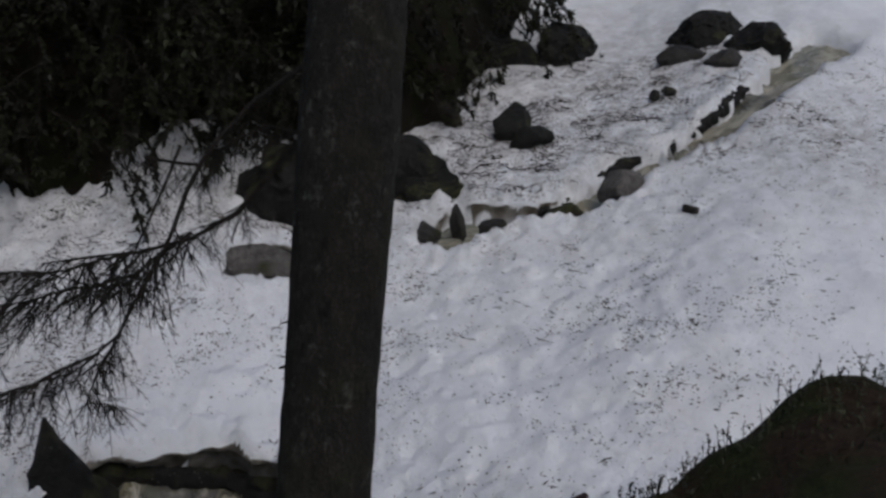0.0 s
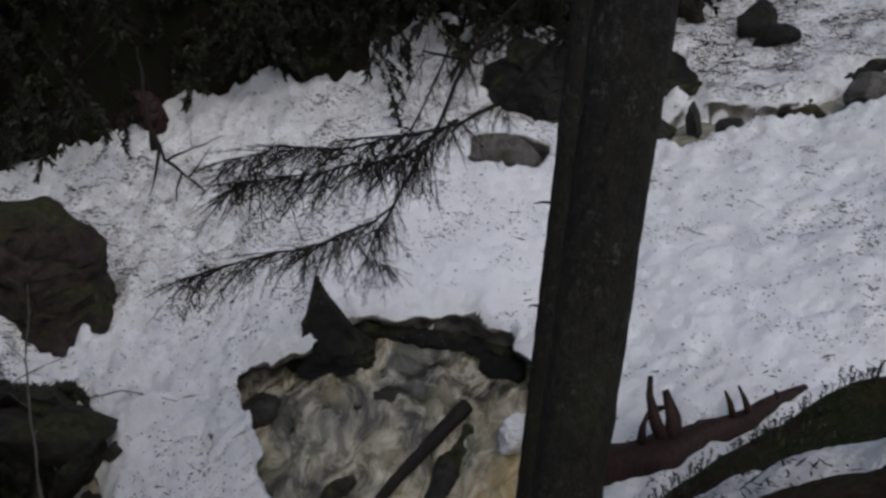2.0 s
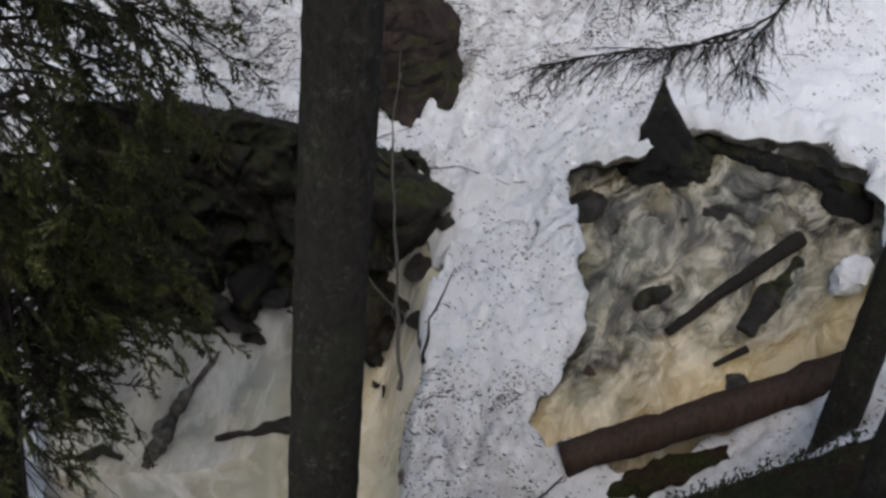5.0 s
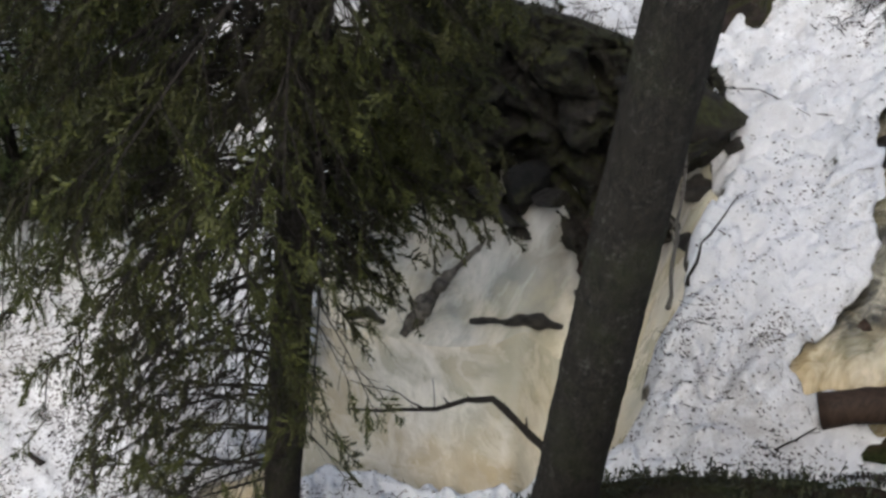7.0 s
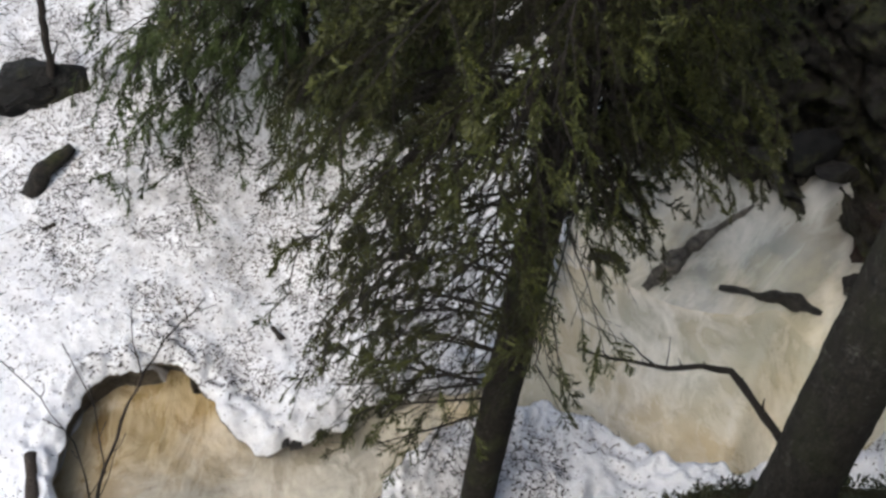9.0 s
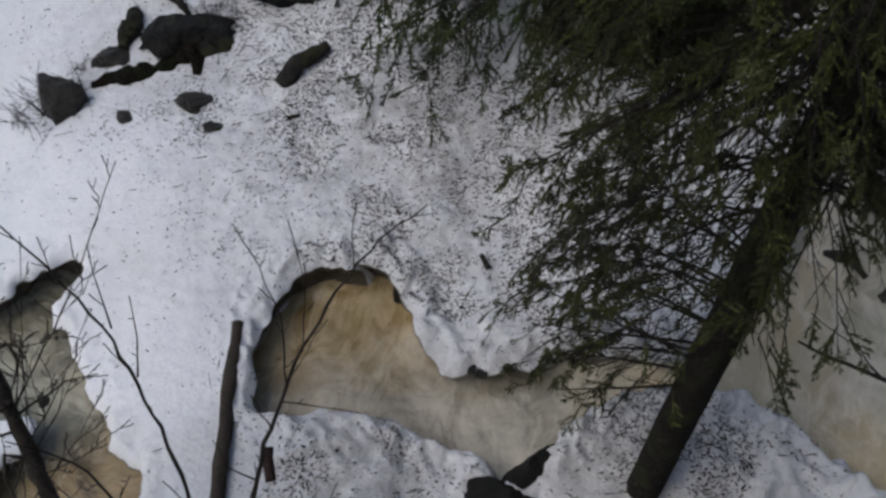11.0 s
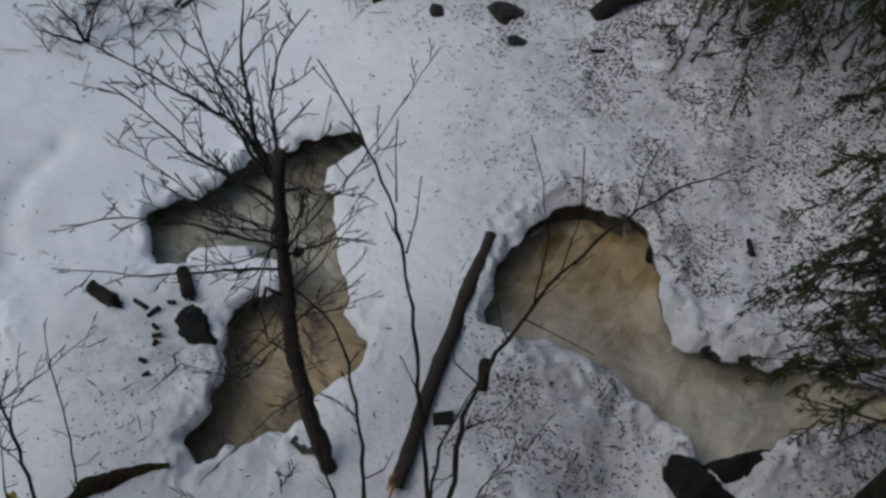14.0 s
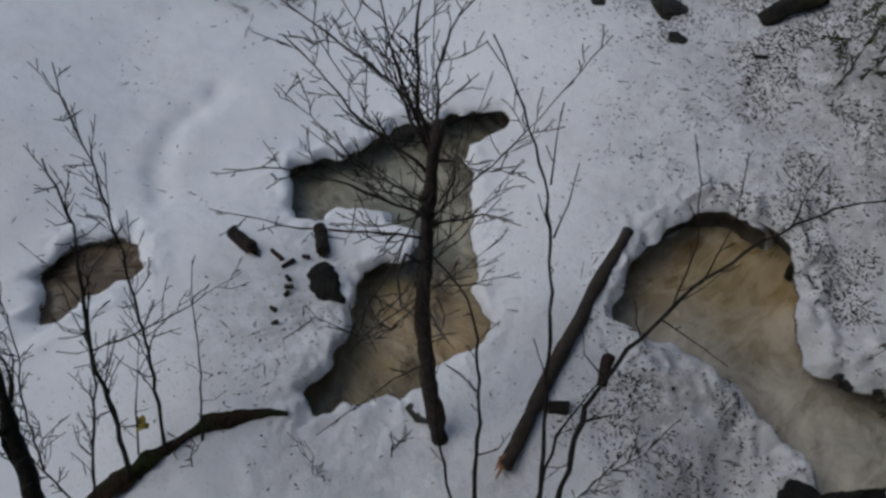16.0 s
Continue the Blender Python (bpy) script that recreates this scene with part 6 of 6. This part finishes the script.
sapling("bare_sapling", "thin dark bare sapling bending over the snow", (
    ([(-2.55, 1.22, 0.93), (-2.94, 1.38, 1.38), (-3.18, 1.42, 1.77), (-3.33, 1.39, 1.98), (-3.49, 1.27, 2.17), (-3.57, 1.15, 2.32)], 0.015, 2, 0.16, 0.35),), 2)
sapling("bare_sapling", "tall thin dark bare sapling", (
    ([(-2.19, 1.41, 1.52), (-2.53, 1.53, 1.95), (-2.91, 1.66, 2.46), (-3.25, 1.69, 2.99), (-3.55, 1.61, 3.36), (-3.70, 1.51, 3.62)], 0.015, 1, 0.3, 0.3),
    ([(-3.07, 1.70, 2.72), (-3.14, 1.79, 2.89), (-3.23, 1.86, 3.08)], 0.006, 1, 0.2, 0.15),
    ([(-3.24, 1.73, 2.94), (-3.38, 1.79, 3.16), (-3.44, 1.83, 3.32)], 0.005, 1, 0.2, 0.12)), 3)
sapling("bare_sapling", "thin bare sapling arching over the stream", (
    ([(-2.21, 1.57, 1.36), (-2.60, 1.88, 1.65), (-2.71, 2.15, 1.96), (-2.76, 2.48, 2.33), (-2.72, 2.81, 2.69), (-2.60, 3.07, 2.99), (-2.42, 3.24, 3.22)], 0.018, 1, 0.3, 0.4),
    ([(-2.73, 2.38, 2.24), (-2.89, 2.54, 2.58), (-3.06, 2.56, 2.86), (-3.21, 2.54, 3.11)], 0.006, 1, 0.2, 0.15),
    ([(-2.76, 2.55, 2.37), (-2.86, 2.71, 2.70), (-3.05, 2.80, 3.05)], 0.005, 1, 0.2, 0.15),
    ([(-2.69, 2.94, 2.78), (-2.74, 2.98, 3.00), (-2.74, 3.03, 3.21)], 0.005, 1, 0.2, 0.1),
    ([(-2.71, 2.31, 2.19), (-2.59, 2.46, 2.09), (-2.44, 2.69, 1.91)], 0.005, 1, 0.2, 0.1)), 4)
sapling("bare_sapling", "thin dark bare sapling among fallen wood", (
    ([(-2.29, 1.47, 1.24), (-2.57, 1.72, 1.45), (-2.70, 1.99, 1.63), (-2.77, 2.21, 1.78)], 0.012, 2, 0.16, 0.3),), 5)
sapling("bare_sapling", "thin bare sapling in front of the alder", (
    ([(-2.62, 1.12, 0.82), (-2.86, 1.15, 0.93), (-2.99, 1.16, 0.99), (-3.39, 1.21, 1.58), (-3.57, 1.03, 1.89)], 0.010, 2, 0.3, 0.35),), 6)
sapling("bare_sapling", "bare two-stemmed sapling at the soil edge", (
    ([(-3.67, -0.74, 0.47), (-3.89, -0.73, 0.96), (-4.06, -0.76, 1.31), (-4.22, -0.72, 1.68), (-4.38, -0.65, 2.21), (-4.44, -0.70, 2.71)], 0.018, 2, 0.06, 0.6),
    ([(-4.12, -0.76, 1.36), (-4.09, -0.48, 1.45), (-4.10, -0.11, 1.58), (-4.12, 0.23, 1.76)], 0.009, 2, 0.08, 0.3)), 7)
sapling("bare_sapling", "thin bare sapling at the soil edge", (
    ([(-3.74, -0.48, 0.50), (-4.11, -0.43, 1.21), (-4.31, -0.43, 2.01), (-4.47, -0.46, 2.57), (-4.57, -0.52, 3.00), (-4.60, -0.52, 3.20)], 0.013, 2, 0.06, 0.5),), 8)
sapling("bare_sapling", "very thin bare sapling at the soil edge", (([(-3.76, -0.24, 0.40), (-4.10, -0.12, 1.08), (-4.22, -0.09, 1.42), (-4.31, -0.04, 1.75)], 0.009, 1, 0.2, 0.25),), 9)
sapling("bare_sapling", "very thin bare sapling at the soil edge", (([(-3.35, -0.95, 0.89), (-3.83, -0.77, 1.40), (-4.14, -0.67, 1.88)], 0.012, 2, 0.08, 0.35),), 10)
sapling("bare_sapling", "very thin bare sapling with a yellow leaf", (([(-3.78, -0.66, 0.53), (-4.06, -0.58, 0.82), (-4.24, -0.47, 1.18)], 0.009, 1, 0.2, 0.25),), 11)
sapling("bare_sapling", "dark leaning trunk of a young tree", (([(-2.91, -1.11, 1.82), (-3.16, -1.12, 2.20), (-3.32, -1.11, 2.56), (-3.49, -1.09, 2.95)], 0.05, 2, 0.2, 0.5),), 12, BARK)
s = Soup()
leaf_at = Vector((-3.92, -0.59, 0.67))
for k in range(7):
    a = k * 0.9
    s.blade(leaf_at, leaf_at + Vector((0.06 * math.cos(a), 0.05 * math.sin(a), 0.05 * math.cos(2 * a))), 0.05, Vector((0, 0, 1)))
tagged(s.make("withered_leaf", leaf_material("withered_yellow_leaf", (0.35, 0.30, 0.06), (0.5, 0.42, 0.10))), "pale yellow withered leaves on a thin sapling", "leaf")

# Thin stems and sticks beside the upper stream.
sapling("bare_sapling", "slender grey bare sapling before a mossy rock", (
    ([(1.23, 4.02, 3.75), (1.32, 4.49, 3.89), (1.41, 5.07, 4.29), (1.49, 5.51, 4.69), (1.60, 5.84, 5.04)], 0.013, 1, 0.35, 0.25),
    ([(1.31, 4.52, 3.94), (1.20, 4.62, 4.05), (1.13, 4.71, 4.18)], 0.008, 1, 0.2, 0.2)), 13, BARK_PALE)
sapling("stick", "thin forked twig lying on the snow", (([(2.31, 7.70, 3.30), (2.60, 7.53, 3.38), (2.80, 7.35, 3.37), (2.97, 7.18, 3.34)], 0.008, 1, 0.3, 0.25),), 14, TWIG, "twig")
sapling("stick", "dark stick standing in the snow", (([(1.92, 5.98, 2.42), (1.93, 5.89, 2.88), (2.13, 5.96, 3.29)], 0.016, 0, 1, 1),), 15, TWIG, "stick")
sapling("stick", "dark bent branch hanging over the pool", (
    ([(0.76, 4.12, 2.43), (0.57, 4.34, 2.47), (0.38, 4.52, 2.49), (0.22, 4.52, 2.47), (0.02, 4.47, 2.42), (-0.24, 4.44, 2.40), (-0.54, 4.43, 2.41)], 0.030, 1, 0.22, 0.16),
    ([(-0.06, 4.46, 2.41), (-0.23, 4.53, 2.48), (-0.55, 4.56, 2.54)], 0.007, 1, 0.3, 0.15),
    ([(0.01, 4.47, 2.42), (-0.01, 4.57, 2.59)], 0.005, 0, 1, 1)), 16, TWIG, "branch")
sapling("stick", "grey dead pole leaning on the far bank", (([(3.80, 9.97, 4.92), (3.74, 9.98, 5.41), (3.67, 9.98, 6.02)], 0.035, 0, 1, 1),), 17, BARK_THIN, "pole")
hewn_rock("stump", (3.95, 10.75, 5.0), -20, [(-0.2, -0.32, 0.34, -0.2, 0.2), (0.12, -0.30, 0.30, -0.18, 0.2), (0.34, -0.22, 0.18, -0.12, 0.16), (0.50, -0.12, 0.04, -0.05, 0.1)], RED_WOOD, "rotten red-brown stump at the edge of the dark bank", "stump", seed=16)
sapling("stick", "dead forked branch lying on the snow", (
    ([(3.79, 9.91, 5.11), (3.83, 9.73, 4.87), (3.99, 9.53, 4.71), (4.12, 9.34, 4.57)], 0.03, 1, 0.4, 0.3),
    ([(3.79, 9.77, 4.96), (3.69, 9.64, 4.75), (3.58, 9.52, 4.55)], 0.02, 0, 1, 1),
    ([(3.94, 9.56, 4.77), (3.84, 9.46, 4.62), (3.79, 9.32, 4.45)], 0.015, 0, 1, 1),
    ([(3.86, 9.72, 4.87), (4.11, 9.66, 4.98), (4.38, 9.48, 5.13)], 0.016, 1, 0.3, 0.3),
    ([(4.02, 9.52, 4.71), (4.14, 9.52, 4.88), (4.26, 9.50, 5.02)], 0.012, 0, 1, 1)), 18, TWIG, "branch")
sapling("stick", "dark twig lying on the snow", (([(2.38, 4.63, 2.06), (2.69, 4.77, 2.18), (2.98, 4.81, 2.25)], 0.010, 1, 0.3, 0.2),), 19, TWIG, "twig")
sapling("bare_sapling", "bare dark sapling with a thin trunk on the far slope", (([(-6.07, 6.27, 1.55), (-6.08, 6.34, 2.05), (-6.04, 6.39, 2.73), (-5.96, 6.49, 3.55)], 0.05, 1, 0.3, 0.6),), 20)
sapling("bare_sapling", "dark bare bush at the snow's edge", (
    ([(-8.62, 1.36, 0.48), (-8.66, 1.32, 0.70), (-8.73, 1.16, 0.95)], 0.02, 2, 0.12, 0.5), ([(-8.61, 1.38, 0.48), (-8.64, 1.49, 0.74), (-8.64, 1.63, 0.96)], 0.02, 2, 0.12, 0.5),
    ([(-8.62, 1.33, 0.49), (-8.62, 1.15, 0.61), (-8.62, 0.98, 0.75)], 0.016, 2, 0.12, 0.4)), 21)
sapling("bare_sapling", "dark bare twigs growing from the rapids edge", (([(-7.62, 2.02, 1.35), (-7.59, 2.22, 1.57), (-7.53, 2.39, 1.76)], 0.02, 2, 0.12, 0.4), ([(-7.60, 2.06, 1.34), (-7.51, 2.23, 1.46), (-7.60, 2.17, 1.75)], 0.02, 2, 0.12, 0.4)), 22)
for n, (foot, way, tall, r) in enumerate((((-3.78, -1.23, 0.94), (-0.2, 0.1), 1.3, 0.010), ((-3.51, -1.08, 0.88), (0.1, -0.2), 1.2, 0.009), ((-3.92, -1.30, 1.16), (0.2, 0.2), 1.1, 0.010), ((-3.64, -0.39, 0.33), (0.1, 0.2), 0.8, 0.006),
                                        ((-3.28, 0.42, 0.31), (-0.2, -0.1), 0.5, 0.005), ((-2.34, 1.78, 1.04), (0.2, 0.3), 0.9, 0.007), ((-3.30, 0.96, 0.41), (0.3, 0.0), 0.6, 0.005))):
    a = Vector(foot)
    d = Vector((way[0], way[1], 1.0)) * tall
    sapling("bare_sapling", "very thin bare sapling in the snow", (([a - Vector((0, 0, 0.25)), a + d * 0.35, a + d * 0.7 + Vector((0.03, 0.04, 0)), a + d], r, 2, 0.10, 0.35),), 60 + n)


# ---------------------------------------------------------------- needle litter, bark crumbs and low plants
def spot(x, y, cx, cy, radius):
    return np.exp(-((x - cx) ** 2 + (y - cy) ** 2) / (radius * radius))


def litter_density(x, y):
    d = 0.018 + 0.04 * np.clip(rough(x, y, 1.1, 61), 0, 1) ** 2
    d = d + 1.0 * spot(x, y, -3.3, 6.4, 1.5) + 0.8 * spot(x, y, -2.2, 5.6, 1.0) + 0.7 * spot(x, y, -1.2, 4.5, 1.0) + 0.45 * spot(x, y, -5.0, 7.0, 1.6)
    d = d + 0.9 * spot(x, y, -2.55, 3.1, 0.55) + 0.9 * spot(x, y, 1.9, 4.9, 0.55) + 0.4 * spot(x, y, -4.4, 0.5, 0.6) + 0.25 * spot(x, y, 2.4, 6.6, 1.3)
    d = d + 1.0 * spot(x, y, 9.5, 8.6, 1.8) + 0.9 * spot(x, y, 12.0, 7.8, 1.8) + 0.8 * spot(x, y, 11.0, 9.8, 1.8) + 0.5 * spot(x, y, 13.0, 4.0, 1.5) + 0.9 * spot(x, y, 0.4, 9.3, 1.2) + 0.25 * spot(x, y, 9.0, 4.2, 1.4) + 0.35 * spot(x, y, 4.5, 8.6, 1.3) + 0.15 * spot(x, y, 7.0, 5.6, 1.4)
    d = d + 0.8 * spot(x, y, -5.6, 5.6, 1.6) + 1.0 * spot(x, y, -3.9, 5.4, 1.1) + 0.9 * spot(x, y, -3.0, 2.7, 0.6) + 0.5 * spot(x, y, -4.6, 4.9, 0.7) + 0.4 * spot(x, y, -4.6, 0.6, 0.5) + 0.5 * spot(x, y, 1.2, 9.5, 1.5) + 0.4 * spot(x, y, 2.8, 9.6, 1.2)
    d = d + 1.2 * spot(x, y, 1.9, 5.0, 0.7) + 0.8 * spot(x, y, 2.6, 5.0, 0.5) + 0.9 * spot(x, y, -6.5, 6.8, 1.5) + 1.0 * spot(x, y, 13.5, 7.5, 2.0) + 0.8 * spot(x, y, 1.2, 8.9, 1.0) + 0.25 * spot(x, y, 8.0, 3.4, 1.0)
    d = d + 1.6 * spot(x, y, -2.7, 5.8, 0.9) + 1.2 * spot(x, y, -1.8, 4.9, 0.6) + 1.2 * spot(x, y, -1.2, 4.2, 0.8) + 0.7 * spot(x, y, 3.6, 9.2, 1.6) + 0.6 * spot(x, y, 6.6, 9.2, 1.6) + 0.8 * spot(x, y, 5.4, 3.3, 0.6) + 0.9 * spot(x, y, 3.9, 4.2, 0.6) + 0.8 * spot(x, y, -5.4, 7.0, 1.5) + 0.6 * spot(x, y, -6.8, 5.8, 1.2)
    return np.clip(d * (0.15 + 1.5 * np.clip(rough(x, y, 0.3, 62) + 0.25, 0, 1.4) * np.clip(rough(x, y, 0.9, 64) + 0.7, 0.2, 1.4)), 0, 1)


def scatter(name, count, length, width, material, label, seed, strength=1.0, height=0.35, power=1.0):
    rng = np.random.default_rng(seed)
    r = np.sqrt(rng.uniform(2.9**2, 16.5**2, count * 24))
    b = np.radians(rng.uniform(-76, 106, count * 24))
    x, y = -r * np.sin(b), r * np.cos(b)
    keep = rng.random(len(x)) < strength * litter_density(x, y) ** power
    x, y = x[keep], y[keep]
    snow = snow_height(x, y)
    keep = bank_height(x, y) < snow
    x, y, snow = x[keep], y[keep], snow[keep]
    z = carved_height(x, y)
    keep = (z > snow - 0.05)
    x, y, z = (q[keep][:count] for q in (x, y, z))
    n = len(x)
    a, l, w = rng.uniform(0, 6.283, n), rng.uniform(*length, n), rng.uniform(*width, n)
    c, s = np.cos(a) * l, np.sin(a) * l
    px, py = -np.sin(a) * w, np.cos(a) * w
    tilt = rng.uniform(-0.2, 0.2, n) * l
    h = w * height * 2 + 0.004
    p0 = np.stack([x - c, y - s, z - tilt + 0.002], 1)
    p1 = np.stack([x + c, y + s, z + tilt + 0.002], 1)
    p2 = np.stack([x + px, y + py, z - 0.003], 1)
    p3 = np.stack([x - px, y - py, z - 0.003], 1)
    p4 = np.stack([x, y, z + h], 1)
    verts = np.stack([p0, p1, p2, p3, p4], 1).reshape(-1, 3)
    k = np.arange(n)[:, None, None] * 5
    faces = (k + np.array([[0, 3, 4], [3, 1, 4], [1, 2, 4], [2, 0, 4]])).reshape(-1, 3)
    ob = arrays_object(name, verts, faces, material)
    return tagged(ob, label, "litter", kind="stuff")


scatter("needle_litter", 44000, (0.004, 0.020), (0.0015, 0.005), LITTER, "brown needles and twig bits scattered on the snow", 1)
scatter("bark_crumbs", 30000, (0.005, 0.026), (0.002, 0.010), CRUMBS, "dark crumbs of bark and cone scales on the snow", 2, 0.7)
scatter("cone_scales", 24000, (0.008, 0.028), (0.004, 0.011), CRUMBS, "dark cone scales and bark flakes lying thick under the spruces", 4, 1.0, power=1.8)
scatter("twig_litter", 4500, (0.03, 0.10), (0.003, 0.007), TWIG, "short dark twigs fallen on the snow", 3, 0.8)


def patch_litter():
    rng = np.random.default_rng(12)
    s = Soup()
    for outline in PATCHES.values():
        x = rng.uniform(min(p[0] for p in outline), max(p[0] for p in outline), 900)
        y = rng.uniform(min(p[1] for p in outline), max(p[1] for p in outline), 900)
        good = (inside_by(x, y, outline) > 0.1) & (rough(x, y, 0.3, 66) > -0.2)
        for px, py, pz in zip(x[good], y[good], bank_surface(x[good], y[good]) + 0.066):
            a, size = rng.uniform(0, 6.283), rng.uniform(0.006, 0.03)
            p, d = Vector((px, py, pz)), Vector((math.cos(a), math.sin(a), rng.uniform(-0.2, 0.4))) * size
            s.blade(p - d, p + d, rng.uniform(0.004, 0.012), Vector((0, 0, 1)))
    return tagged(s.make("bark_litter", BARK_THIN, smooth=False), "dark bark crumbs and needles on the bank's snow", "litter", kind="stuff")


patch_litter()


def bank_plants():
    rng = random.Random(9)
    s = Soup()
    for _ in range(900):
        b = rng.uniform(-76, 4)
        edge = float(eased(b, BANK_BEARING, BANK_R))
        r = edge + rng.gauss(-0.12, 0.16)
        x, y = -r * math.sin(radians(b)), r * math.cos(radians(b))
        z = float(bank_surface(x, y))
        tall = rng.uniform(0.03, 0.11)
        top = Vector((x + rng.uniform(-0.04, 0.04), y + rng.uniform(-0.04, 0.04), z + tall))
        s.tube([(x, y, z - 0.02), top], [0.0022, 0.0014], 3, False)
        for k in range(rng.randint(4, 9)):
            p = Vector((x, y, z)).lerp(top, rng.uniform(0.35, 1.0))
            d = Vector((rng.uniform(-1, 1), rng.uniform(-1, 1), rng.uniform(-0.1, 0.9))).normalized() * rng.uniform(0.012, 0.024)
            s.blade(p, p + d, 0.010, Vector((0, 0, 1)))
    return tagged(s.make("lingonberry_shrubs", SHRUB, smooth=False), "low dark lingonberry and heather sprigs along the bank", "shrub", kind="stuff")


bank_plants()


def bank_tussocks():
    rng = random.Random(10)
    s = Soup()
    for _ in range(5000):
        b = rng.uniform(-78, 10)
        edge = float(eased(b, BANK_BEARING, BANK_R))
        r = edge + rng.uniform(-0.9, 0.35)
        x, y = -r * math.sin(radians(b)), r * math.cos(radians(b))
        p = Vector((x, y, float(bank_surface(x, y)) - 0.005))
        s.blade(p, p + Vector((rng.uniform(-1, 1), rng.uniform(-1, 1), rng.uniform(0.3, 1.2))).normalized() * rng.uniform(0.015, 0.05), 0.007, Vector((rng.uniform(-1, 1), rng.uniform(-1, 1), 0.2)))
    return tagged(s.make("moss_tufts", SHRUB, smooth=False), "tufts of dark moss on the bank", "moss", kind="stuff")


bank_tussocks()
